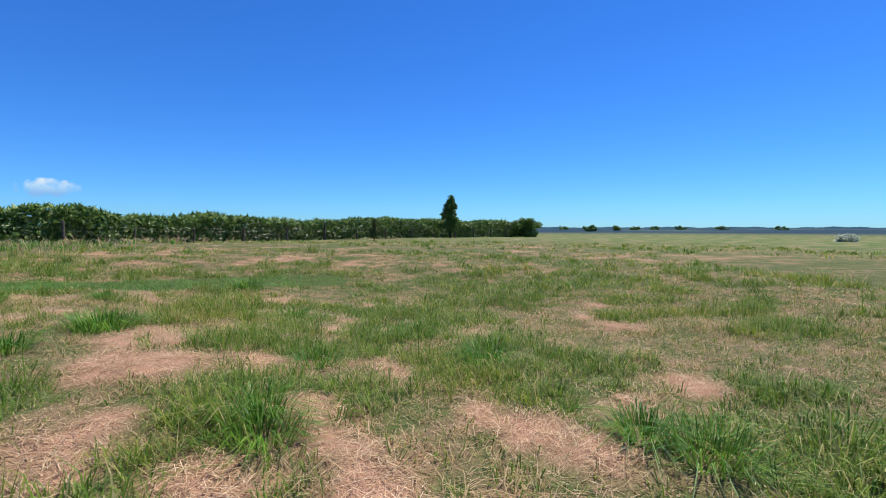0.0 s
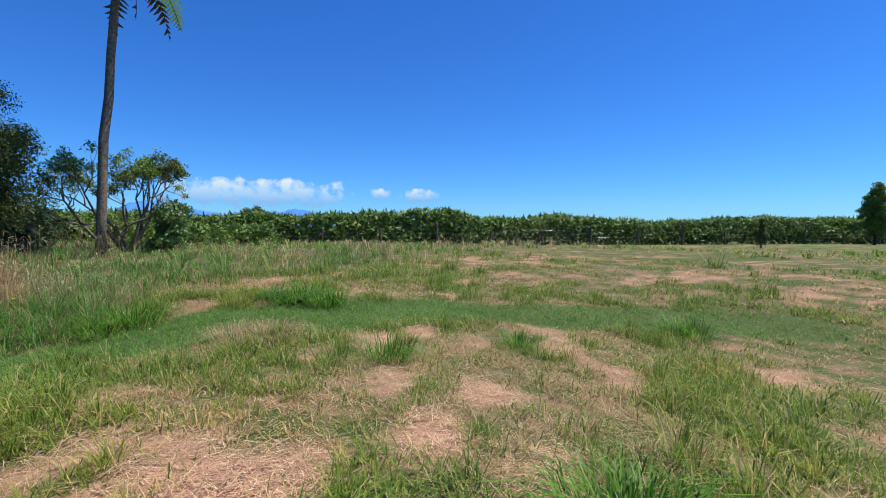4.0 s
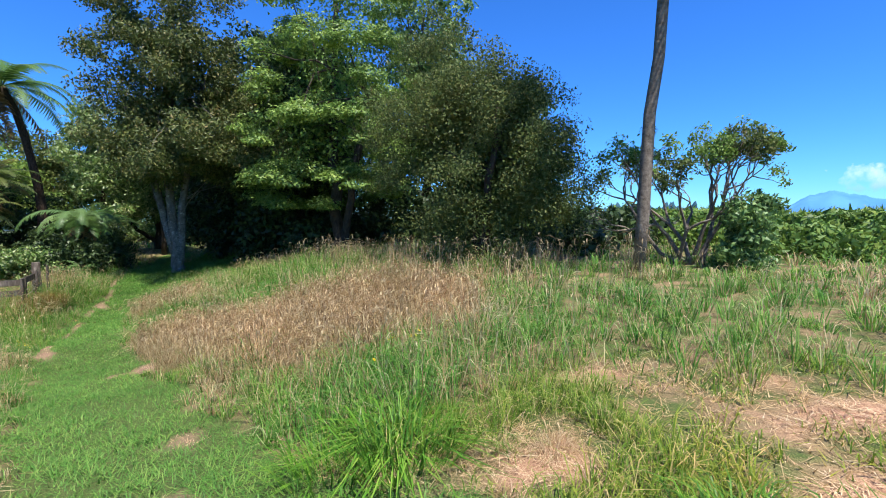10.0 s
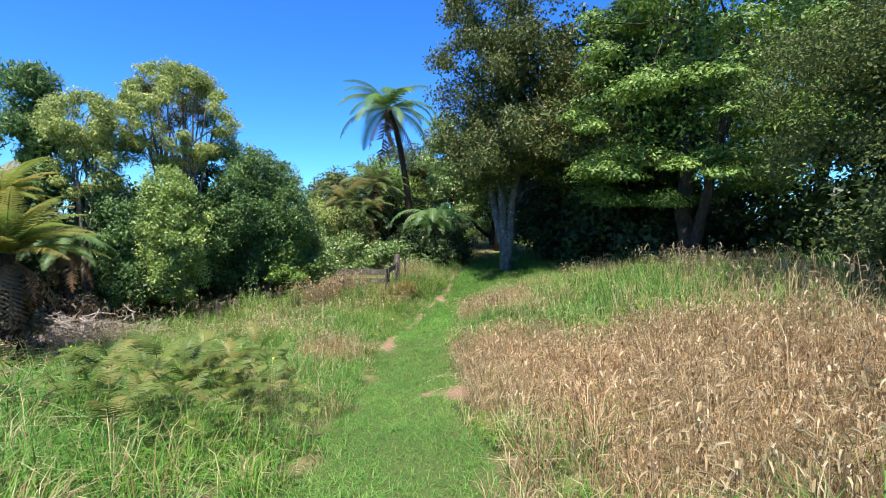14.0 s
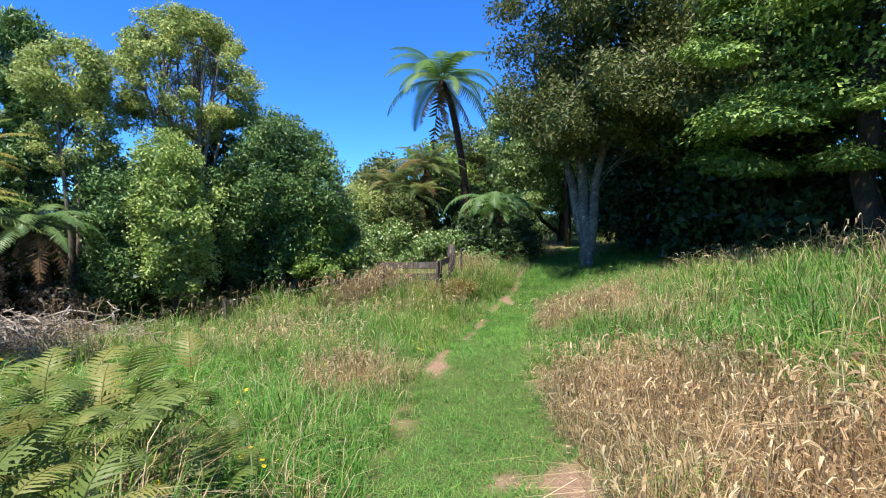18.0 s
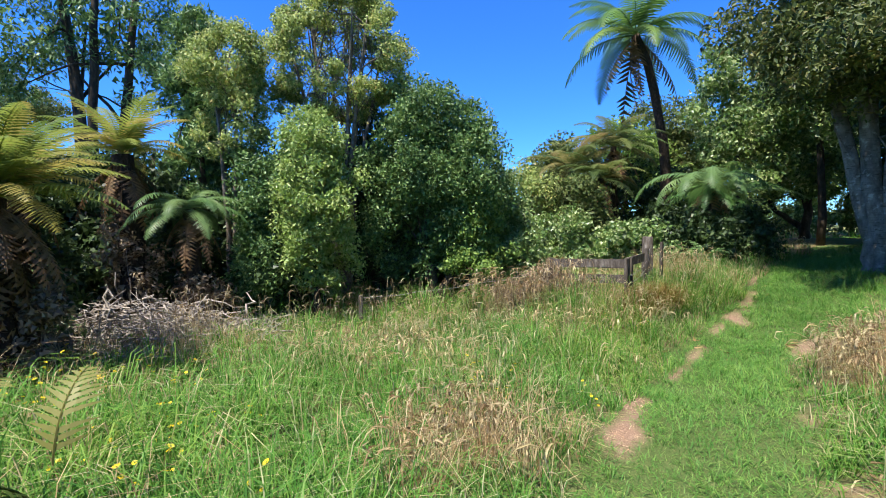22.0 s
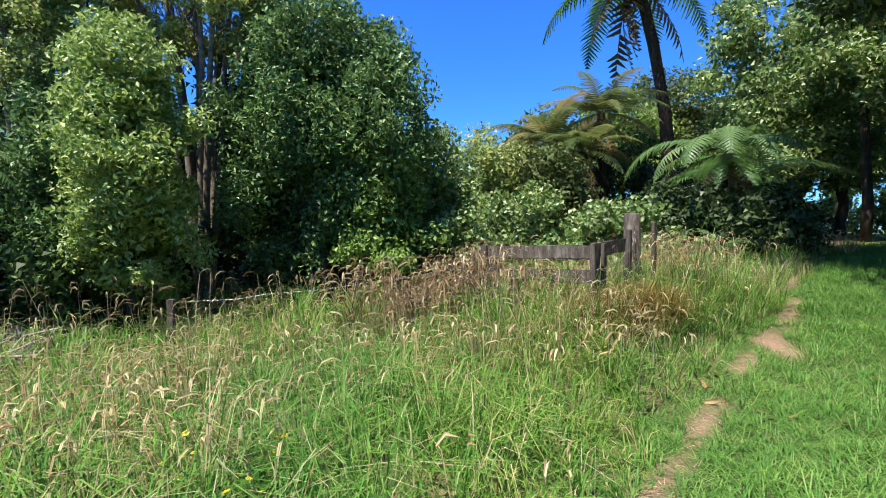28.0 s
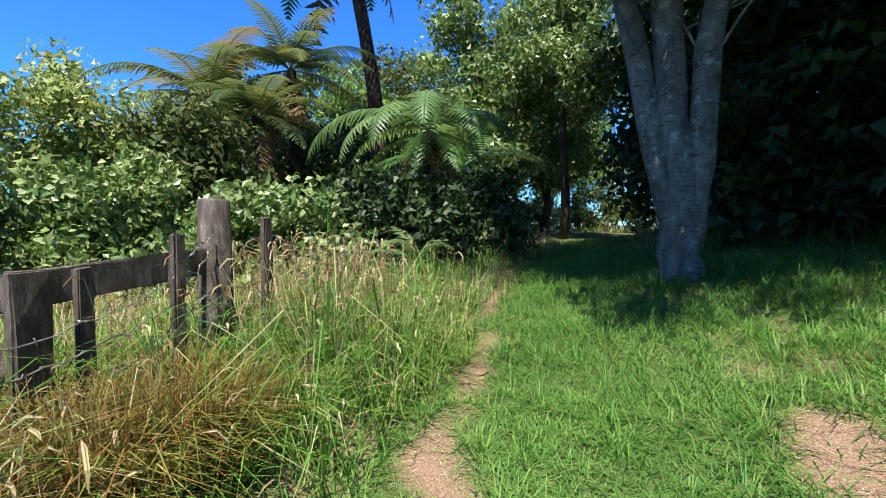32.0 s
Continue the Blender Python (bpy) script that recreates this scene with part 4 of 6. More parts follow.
sapling = thing("ground_fern", -23.2, -13.7, float(land(-23.2, -13.7)), "young blue-green fern growing at the edge of the track", "fern")
for j in range(11):
    k = rng.uniform(0.42, 0.62)
    part("frond", FRONDS["pale"][j % 2], sapling, at=Matrix.Translation((0, 0, 0.05 + 0.05 * j)) @ pose(0, 0, 0, 0, rng.uniform(-14, 6), j * 137.5) @ Matrix.Diagonal((k, k, k, 1)))
tree_fern(-26.0, -16.6, 2.2, "low dark tree fern in the shade beside the track", (0.1, 0), 14, 1.2, "green", 4, group="tree ferns by the fence", droop=0.2)

tree("broadleaf_shrub", -18.6, -14.6, "rounded shrub with large pale glossy leaves behind the fence", [], [(0, 0, 0.9, 1.5, 1.3, 0.9, 44), (-0.4, -0.3, 1.8, 1.0, 0.9, 0.6, 18)], PALE_LEAF, BARK_DARK, 110, 0.45, 0.11, 0.7, 6, category="shrub", spread=0.5, broad=True)
tree("broadleaf_shrub", -21.0, -13.9, "rounded shrub with large pale glossy leaves behind the fence", [], [(0, 0, 0.85, 1.3, 1.1, 0.9, 40)], PALE_LEAF, BARK_DARK, 110, 0.42, 0.12, 0.7, 5, category="shrub", spread=0.5, broad=True)
tree("broadleaf_shrub", -17.0, -13.4, "tall shrub with pale leaves beside the dark evergreen", [], [(0, 0, 1.2, 1.1, 1.0, 1.1, 40), (0.1, 0, 2.7, 0.9, 0.9, 0.8, 26)], PALE_LEAF, BARK_DARK, 120, 0.42, 0.10, 0.65, 6, category="shrub", spread=0.5, broad=True)
tree("broadleaf_shrub", -16.1, -12.35, "leafy light green shrub beside the dark evergreen", [], [(0, 0, 1.0, 0.9, 0.8, 1.0, 34), (0.1, -0.2, 2.4, 0.75, 0.7, 0.8, 24)], BRIGHT_LEAF, BARK_DARK, 130, 0.38, 0.09, 0.6, 6, category="shrub", spread=0.5, broad=True)
tree("yellow_green_shrub", -18.0, -16.6, "light yellow-green small-leaved shrub behind the fence", [], [(0, 0, 1.5, 1.7, 1.5, 1.6, 54), (-0.2, 0, 2.9, 1.2, 1.1, 0.9, 26)], YELLOW_LEAF, BARK_DARK, 150, 0.5, 0.08, 0.5, 5, category="shrub")
tree("olive_shrub", -20.2, -16.2, "olive shrub among the tree ferns", [], [(0, 0, 1.3, 1.4, 1.3, 1.4, 40), (0.3, 0, 2.6, 0.9, 0.9, 0.7, 18)], OLIVE_LEAF, BARK_DARK, 130, 0.5, 0.10, 0.5, 5, category="shrub")
for tx, ty, r, h in ((-23.8, -14.4, 0.9, 1.9), (-24.9, -14.6, 0.8, 1.8), (-22.9, -15.3, 0.8, 1.7), (-25.9, -15.9, 1.0, 1.9), (-23.6, -16.8, 1.3, 2.2), (-26.8, -18.4, 1.5, 2.6), (-23.0, -20.5, 2.0, 3.6), (-20.5, -20.0, 2.0, 2.8), (-25.5, -21.5, 2.2, 4.2)):
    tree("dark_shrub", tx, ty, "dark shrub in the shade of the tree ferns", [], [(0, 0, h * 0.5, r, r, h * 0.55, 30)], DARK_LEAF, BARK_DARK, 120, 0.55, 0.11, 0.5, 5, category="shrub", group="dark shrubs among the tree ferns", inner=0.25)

# ---- left of the track ----
tree("glossy_shrub_tree", -14.8, -12.7, "dense rounded evergreen with glossy deep green leaves", [[(0, 0, 0, 0.16), (0.1, 0, 1.5, 0.11), (0, 0, 4.6, 0.05)], [(-0.2, 0, 0, 0.12), (-0.9, 0.1, 2.0, 0.09), (-1.1, 0, 4.0, 0.04)]],
     [(0.6, -0.3, 2.1, 1.3, 1.1, 1.2, 56), (-1.0, -0.3, 2.0, 1.2, 1.1, 1.2, 52), (0.5, 0, 3.9, 1.35, 1.2, 1.6, 90), (-1.0, 0.1, 3.6, 1.0, 1.0, 1.5, 64), (0.2, 0, 5.4, 0.85, 0.8, 0.7, 30), (-1.15, 0, 5.0, 0.6, 0.6, 0.55, 18)], DEEP_LEAF, BARK_DARK, 150, 0.40, 0.105, 0.40, 10, spread=0.9, twigs=20, flat=1.0, broad=True)
tree("light_green_shrub_tree", -12.05, -11.45, "upright light green leafy shrub against the dark evergreen", [[(0, 0, 0, 0.08), (0.05, 0, 2.0, 0.06), (0, 0, 4.4, 0.02)]], [(-0.1, -0.1, 1.9, 0.95, 0.85, 1.2, 52), (-0.1, 0, 3.2, 1.0, 0.9, 1.35, 70), (0.05, 0, 4.5, 0.7, 0.65, 0.65, 26)], LIGHT_LEAF, BARK_DARK, 150, 0.34, 0.10, 0.42, 6, spread=0.9, flat=1.0, broad=True)
def splayed(k, spread, h, r, centre=(0.0, 0.0)):
    """Stems that fan out from one foot."""
    out = []
    for i in range(k):
        a = i * 2.4 + rng.uniform(-0.3, 0.3)
        e = spread * (0.35 + 0.65 * rng.random())
        dx, dy = centre[0] + e * math.cos(a), centre[1] + e * 0.8 * math.sin(a)
        out.append([(0.08 * math.cos(a), 0.08 * math.sin(a), 0, r), (dx * 0.3, dy * 0.3, h * 0.42, r * 0.7), (dx * 0.75, dy * 0.75, h * 0.75, r * 0.4), (dx, dy, h * rng.uniform(0.9, 1.0), r * 0.16)])
    return out


tree("yellow_crowned_tree", -12.4, -13.1, "slender many-stemmed tree with an open yellow-green crown", splayed(11, 1.6, 8.3, 0.085),
     [(0, 0, 6.9, 1.8, 1.5, 1.75, 140), (0.1, 0, 8.2, 1.1, 1.0, 0.55, 36), (-1.5, 0.1, 6.2, 0.45, 0.5, 0.6, 12), (1.3, 0.1, 5.7, 0.4, 0.5, 0.5, 10)], YELLOW_LEAF, BARK_TAN, 190, 0.34, 0.06, 0.5, 16, spread=0.6, limb_r=0.025, twigs=90, inner=0.0, hollow=0.86)
tree("yellow_crowned_tree", -9.75, -12.35, "bushy tree with a drooping yellow-green crown", splayed(5, 0.8, 6.4, 0.08),
     [(0, 0, 6.5, 1.05, 1.0, 0.95, 62), (-0.1, 0, 5.1, 0.85, 0.85, 1.0, 34)], YELLOW_LEAF, BARK_TAN, 210, 0.34, 0.06, 0.5, 8, spread=0.6, limb_r=0.03, twigs=24, inner=0.02, droop=0.8, hollow=0.6)
tree("leafy_shrub", -10.7, -11.8, "leafy deep green shrub filling the gap between the taller trees", [], [(0, 0, 1.4, 0.8, 0.8, 1.4, 40), (0.1, 0, 3.2, 0.75, 0.7, 1.1, 34)], DEEP_LEAF, BARK_DARK, 130, 0.36, 0.10, 0.42, 6, spread=0.9, category="shrub", broad=True, flat=1.0)
tree("dark_conifer", -8.5, -13.7, "narrow dark tree standing behind the yellow-green trees", [[(0, 0, 0, 0.16), (0.1, 0, 4, 0.11), (0, 0, 8.2, 0.03)]],
     [(0, 0, 4.0, 1.0, 1.0, 1.6, 30), (0.1, 0, 6.2, 0.85, 0.85, 1.3, 28), (0.1, 0, 7.8, 0.6, 0.6, 0.6, 14)], DEEP_LEAF, BARK_DARK, 170, 0.38, 0.12, 0.25, 8, droop=-0.8, twigs=14)
tree("gum_tree", -4.4, -15.6, "tall gum tree with bare forked stems and hanging leaves", [[(0, 0, 0, 0.26), (0.3, 0, 4, 0.19), (0.9, 0.2, 11, 0.1)], [(-0.2, 0, 0, 0.2), (-0.9, 0.1, 5, 0.14), (-1.6, 0.2, 11, 0.06)], [(0.2, 0.1, 2, 0.15), (-0.3, 0.3, 7, 0.12), (-0.4, 0.5, 12, 0.05)]],
     [(0, 0, 8.4, 3.4, 2.4, 1.4, 40), (0.4, 0, 11, 3.2, 2.2, 1.8, 34), (2.4, 0.2, 6.6, 1.1, 1.0, 0.9, 14), (-1.9, 0.2, 6.4, 1.0, 0.9, 0.8, 10)], DEEP_LEAF, BARK_DARK, 110, 0.6, 0.15, 0.24, 10, spread=0.9, droop=1.2, limb_r=0.06, twigs=20, inner=0.05)
for tx, ty, h, r in ((-13.4, -14.2, 5.6, 1.5), (-10.6, -14.6, 4.6, 1.6), (-7.4, -13.2, 4.8, 1.6), (-5.0, -12.6, 4.6, 1.6), (-10.6, -17.2, 4.6, 2.0), (1.5, -19.5, 4.6, 2.8), (-6.5, -18.0, 5.0, 2.4), (-2.0, -17.5, 4.5, 2.4)):
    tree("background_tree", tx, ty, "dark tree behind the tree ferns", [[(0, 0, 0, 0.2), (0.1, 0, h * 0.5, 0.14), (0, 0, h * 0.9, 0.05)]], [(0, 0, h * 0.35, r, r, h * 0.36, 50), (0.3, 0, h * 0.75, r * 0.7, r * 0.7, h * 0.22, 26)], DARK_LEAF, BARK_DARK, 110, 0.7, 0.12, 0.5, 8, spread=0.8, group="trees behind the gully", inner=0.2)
tree("background_tree", 7.0, -27.0, "open-crowned distant tree behind the ferns", [[(0, 0, 0, 0.25), (0.1, 0, 4, 0.16), (0, 0, 8, 0.06)]], [(0, 0, 7.5, 2.8, 2.8, 1.6, 40)], OLIVE_LEAF, BARK_DARK, 120, 0.7, 0.13, 0.4, 8, group="trees behind the gully")
tree_fern(-9.0, -6.5, 2.55, "tree fern with bright golden-green fronds", (0, 0), 40, 0.82, "gold", 34, 0.13, steep=-8, droop=0.35, group="tree ferns in the gully")
tree_fern(-8.3, -10.7, 4.0, "tall tree fern with a skirt of dead fronds", (0.2, 0), 24, 0.85, "gold", 22, 0.22, group="tree ferns in the gully")
tree_fern(-9.5, -10.8, 2.85, "tree fern with drooping pale green fronds", (0.1, 0), 17, 0.72, "pale", 14, 0.14, group="tree ferns in the gully", droop=0.5)
tree_fern(-5.4, -9.4, 3.0, "tree fern with a brown shaggy trunk", (0.1, 0), 20, 0.9, "gold", 16, 0.16, group="tree ferns in the gully")
tree_fern(-7.0, -9.3, 3.2, "tree fern with half-withered fronds over a brush heap", (0.0, 0.1), 18, 0.8, "gold", 18, 0.15, group="tree ferns in the gully")
for i, (tx, ty, r, h) in enumerate(((-10.6, -12.3, 1.5, 2.0), (-7.8, -13.0, 1.8, 2.4), (-5.5, -11.4, 1.5, 1.9), (-3.0, -12.5, 2.2, 2.4), (-14.5, -15.5, 1.8, 1.8), (-6.6, -8.2, 0.9, 1.1), (-16.4, -13.6, 1.2, 1.6), (-8.0, -7.6, 0.7, 0.8), (-3.6, -9.4, 1.5, 1.7), (-6.6, -6.0, 1.2, 2.9), (-5.6, -7.9, 1.3, 3.2), (-4.2, -6.0, 1.6, 3.0), (-7.3, -8.6, 0.8, 1.9), (-6.4, -10.4, 1.1, 2.8), (-16.3, -15.8, 1.5, 2.4))):
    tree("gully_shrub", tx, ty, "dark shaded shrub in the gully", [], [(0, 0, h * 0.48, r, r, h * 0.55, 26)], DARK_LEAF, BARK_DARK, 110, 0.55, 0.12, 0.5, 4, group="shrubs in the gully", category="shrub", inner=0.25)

tree("withered_thicket", -16.6, -10.45, "brown withered weeds standing at the end of the board fence", [], [(0, 0, 0.4, 0.7, 0.5, 0.5, 40)], WITHERED, TWIG, 60, 0.2, 0.045, 0.3, 6, group="withered growth in the gully", category="shrub", twigs=60, limb_r=0.01)
tree("withered_thicket", -17.5, -10.65, "brown withered weeds tangled over the end of the board fence", [], [(0, 0, 0.6, 0.8, 0.5, 0.65, 56)], WITHERED, TWIG, 60, 0.2, 0.045, 0.3, 6, group="withered growth in the gully", category="shrub", twigs=40, limb_r=0.01)
tree("withered_thicket", -18.2, -10.55, "brown withered weeds hanging over the lower rail", [], [(0, 0, 0.35, 0.6, 0.4, 0.4, 22)], WITHERED, TWIG, 70, 0.22, 0.05, 0.3, 4, group="withered growth in the gully", category="shrub", twigs=30, limb_r=0.008)
for tx, ty, r, h in ((-8.9, -6.7, 0.5, 1.7), (-8.2, -10.7, 0.6, 3.0), (-5.3, -9.3, 0.9, 1.8), (-7.1, -9.2, 0.6, 2.0), (-7.2, -7.2, 0.8, 1.3), (-9.6, -10.9, 0.5, 1.8), (-8.0, -7.6, 0.7, 1.1)):
    tree("withered_thicket", tx, ty, "brown withered fronds and twigs packed round a fern trunk", [], [(0, 0, h * 0.5, r, r, h * 0.5, 22)], WITHERED, TWIG, 110, 0.35, 0.09, 0.4, 5, group="withered growth in the gully", category="shrub", droop=1.0, twigs=12)
for tx, ty, r, h in ((-1.5, -8.0, 1.8, 2.0), (-3.8, -7.4, 1.2, 1.4), (1.5, -11, 2.4, 2.4), (4.5, -8, 2.2, 2.0), (-6.0, -6.9, 0.9, 1.0)):
    tree("gully_shrub", tx, ty, "green shrub at the edge of the gully", [], [(0, 0, h * 0.48, r, r, h * 0.55, 26)], OLIVE_LEAF, BARK_DARK, 110, 0.5, 0.11, 0.5, 4, group="shrubs in the gully", category="shrub", inner=0.2)

# ---- at the paddock's edge ----
tree_fern(-21.6, 8.9, 10.2, "very tall tree fern with a slender leaning trunk", (0.53, 0.66), 20, 1.7, "green", 6, 0.11, group="tree fern at the paddock edge", droop=0.6, barkm=BARK_TAN, curve=1.3)
wiry = thing("wiry_shrub", -23.4, 10.3, float(land(-23.4, 10.3)) - 0.05, "half-bare wiry shrub with twisted grey branches", "shrub")
for k, (wx, wy, dx, dy, h) in enumerate(((0, 0, 0.35, 0.25, 1.2), (0.1, 0.1, 0.1, 0.5, 1.3), (-0.1, -0.2, -0.4, -1.1, 1.45), (-0.1, -0.1, 0.1, -0.75, 1.4), (0, 0, 0.5, -0.2, 1.1), (0.2, 0.2, -0.3, 0.3, 1.3), (0, 0, -0.2, -0.5, 1.25))):
    out, tips = [], []
    branching(np.array([wx, wy, 0.0]), unit(np.array([dx, dy, 1.1])), h, 0.07, 5, out, tips)
    part("stem", mesh_data("stem", *stack(out), [BARK_TAN], True), wiry)
    tips = np.array([p for p in tips if 2.2 < p[2] < 4.6 and math.hypot(p[0], p[1]) < 2.9 and rng.random() < 0.62])
    if len(tips):
        P, N = clump_points(tips, rng.uniform(0.12, 0.3, len(tips)), 44, 0.9)
        part("foliage", mesh_data("foliage", *leaf_mesh(P, N, 0.10, 0.5), [OLIVE_LEAF if k % 3 == 1 else BRIGHT_LEAF]), wiry)
tree("dark_shrub", -22.4, 11.4, "small dense dark shrub beside the wiry shrub", [], [(0, 0, 1.0, 0.7, 0.7, 1.2, 30)], DEEP_LEAF, BARK_DARK, 150, 0.4, 0.09, 0.5, 4, category="shrub")
for i, (tx, ty, r, h) in enumerate(((-30, 13, 2.8, 1.7), (-34, 9, 3.2, 1.9), (-27.5, 17, 2.4, 1.2), (-39, 5, 3.5, 2.2), (-43, 12, 3.5, 2.0), (-36, 16, 3, 1.6), (-26.5, 13.5, 1.8, 1.2))):
    tree("scrub_bush", tx, ty, "green scrub bush on the far bank", [], [(0, 0, h * 0.42, r, r, h * 0.5, 36)], HEDGE_LEAF, BARK_DARK, 100, 0.6, 0.15, 0.45, 3, group="scrub on the far bank", category="shrub")

# ---- hedge, its fence and the trees before it ----
H0, H1 = np.array([-40.0, 8.0]), np.array([13.0, 68.5])
hedge_len = float(np.linalg.norm(H1 - H0))
hw = (H1 - H0) / hedge_len
hn = np.array([hw[1], -hw[0]])
n = 48000
hs, hu = rng.random(n) * hedge_len, rng.random(n)
hx, hy = H0[0] + hw[0] * hs, H0[1] + hw[1] * hs
hh = 1.45 + 0.75 * value_noise(hs, hs * 0, 4.0, 3) + 0.35 * value_noise(hs, hs * 0, 1.1, 7)
hz = hh * hu ** 0.75
hd = (rng.random(n) - 0.5) * 2.0 * np.sqrt(np.maximum(0.05, 1 - (hu - 0.35) ** 2)) * (0.75 + 0.5 * value_noise(hs, hz * 2, 0.8, 5))
P = np.stack([hx + hn[0] * (hd - 0.9), hy + hn[1] * (hd - 0.9), land(hx, hy) + hz], 1)
N = np.stack([hn[0] * np.sign(hd), hn[1] * np.sign(hd), 0.6 + hu], 1)
hedge = thing("hedge", float(H0[0]), float(H0[1]), float(land(*H0)), "long leafy green hedge with upright shoots behind a wire fence", "hedge")
off = np.array([H0[0], H0[1], float(land(*H0))])
part("leaf_mass", mesh_data("leaf_mass", *leaf_mesh(P - off, unit(N), 0.37, 0.42, -0.4, 0.7, True), [HEDGE_LEAF]), hedge)


def blade_mesh(P, h, w, az, lean, flat=0.35):
    """Grass blades: two bends and a point."""
    n = len(P)
    d = np.stack([np.cos(az), np.sin(az), np.zeros(n)], 1)
    s = np.stack([-np.sin(az), np.cos(az), np.zeros(n)], 1)
    h, w, lean = (np.broadcast_to(a, (n,))[:, None] for a in (h, w, lean))
    up = np.array([[0, 0, 1.0]])
    c1 = P + d * lean * h * 0.38 + up * h * (0.64 - 0.06 * np.minimum(lean, 4))
    c2 = P + d * lean * h + up * h * np.maximum(0.06, 0.98 - (flat + 0.08) * lean)
    v = np.stack([P - s * w / 2, P + s * w / 2, c1 - s * w * 0.42, c1 + s * w * 0.42, c2], 1).reshape(-1, 3)
    k = np.arange(n)[:, None] * 5
    return v, np.concatenate([k + [0, 1, 3], k + [0, 3, 2], k + [2, 3, 4]])


n = 3200
hs = rng.random(n) * hedge_len
hd = rng.uniform(-0.6, 0.6, n) - 0.9
hh = 1.3 + 0.75 * value_noise(hs, hs * 0, 4.0, 3) + 0.35 * value_noise(hs, hs * 0, 1.1, 7)
hx, hy = H0[0] + hw[0] * hs + hn[0] * hd, H0[1] + hw[1] * hs + hn[1] * hd
P = np.stack([hx, hy, land(hx, hy) + hh * 0.8], 1) - off
part("shoot_mass", mesh_data("shoot_mass", *blade_mesh(P, rng.uniform(0.3, 0.85, n), 0.05, rng.uniform(0, 6.28, n), rng.uniform(0.05, 0.5, n)), [HEDGE_LEAF]), hedge)

POST = mesh_data("post", *tube(np.array([[0, 0, -0.3], [0, 0, 0.4], [0.01, 0, 1.12], [0.01, 0, 1.14]]), [0.075, 0.072, 0.068, 0.05], 10, 0.04), [TIMBER])
fence = thing("wire_fence", float(H0[0]), float(H0[1]), float(off[2]), "weathered post and wire fence along the hedge", "fence")
k = 0
wires = [[] for _ in range(4)]
for s in np.arange(1.0, hedge_len - 1, 3.6):
    fx, fy = H0 + hw * s + hn * 0.55
    fz = float(land(fx, fy))
    big = 1.25 if k % 5 == 2 else rng.uniform(0.85, 1.0)
    part("post", POST, fence, at=Matrix.Translation((fx - off[0], fy - off[1], fz - off[2])) @ pose(0, 0, 0, rng.uniform(-4, 4), rng.uniform(-4, 4), 0) @ Matrix.Diagonal((big, big, big, 1)))
    for i in range(4):
        wires[i].append((fx - off[0], fy - off[1], fz - off[2] + 0.28 + 0.24 * i))
    k += 1
for w in wires:
    part("wire", mesh_data("wire", *tube(np.array(w), 0.0012, 4), [WIRE]), fence)

tree("columnar_tree", 0.8, 51.3, "dense narrow dark green tree standing before the hedge", [[(0, 0, 0, 0.12), (0, 0, 1, 0.1), (0, 0, 4, 0.03)]], [(0, 0, 1.6, 0.8, 0.8, 0.9, 22), (0, 0, 2.4, 0.95, 0.95, 1.2, 42), (0, 0, 3.4, 0.72, 0.72, 0.9, 28), (0, 0, 4.2, 0.4, 0.4, 0.6, 14)], HEDGE_LEAF, BARK_DARK, 120, 0.28, 0.10, 0.5, 4)
tree("small_conifer", -5.6, 37.6, "small young conifer before the hedge", [[(0, 0, 0, 0.05), (0, 0, 1, 0.04), (0, 0, 1.8, 0.01)]], [(0, 0, 0.9, 0.3, 0.3, 0.7, 14), (0, 0, 1.6, 0.14, 0.14, 0.35, 6)], OLIVE_LEAF, BARK_DARK, 70, 0.2, 0.09, 0.4, 2)
tree("scrub_bush", 11.5, 64.5, "rounded green bush at the end of the hedge", [], [(0, 0, 1.3, 2.0, 1.8, 1.4, 30)], HEDGE_LEAF, BARK_DARK, 120, 0.6, 0.2, 0.45, 3, category="shrub")
tree("background_tree", -95, 58, "lone rounded tree far beyond the hedge", [[(0, 0, 0, 0.3), (0, 0, 2, 0.2), (0, 0, 4, 0.1)]], [(0, 0, 4.0, 2.4, 2.4, 1.9, 40)], OLIVE_LEAF, BARK_DARK, 70, 0.8, 0.4, 0.5, 3)

# ---- old yard fence by the track ----
yard = thing("board_fence", -19.1, -10.15, float(land(-19.1, -10.15)), "dark weathered board fence with barbed wire in long grass", "fence")


def rel(x, y, z=0.0):
    return Vector((x + 19.1, y + 10.15, z - float(land(-19.1, -10.15))))


def board(a, b, high, thick, name="rail", label=""):
    a, b = Vector(a), Vector(b)
    d = b - a
    v, f = box((d.length, thick, high), (d.length / 2, 0, -high / 2), 0.008, 0.0025)
    m = Matrix.Translation(a) @ d.to_track_quat("X", "Z").to_matrix().to_4x4()
    return part(name, mesh_data(name, v, f, [TIMBER]), yard, label, m)


def square_post(x, y, top_z, wide, thick, turn, name="post"):
    g = float(land(x, y)) - 0.3
    v, f = box((wide, thick, top_z - g), bevel=0.01, rough=0.004)
    return part(name, mesh_data(name, v, f, [TIMBER]), yard, "", Matrix.Translation(rel(x, y, g)) @ pose(0, 0, 0, 0, 0, turn))


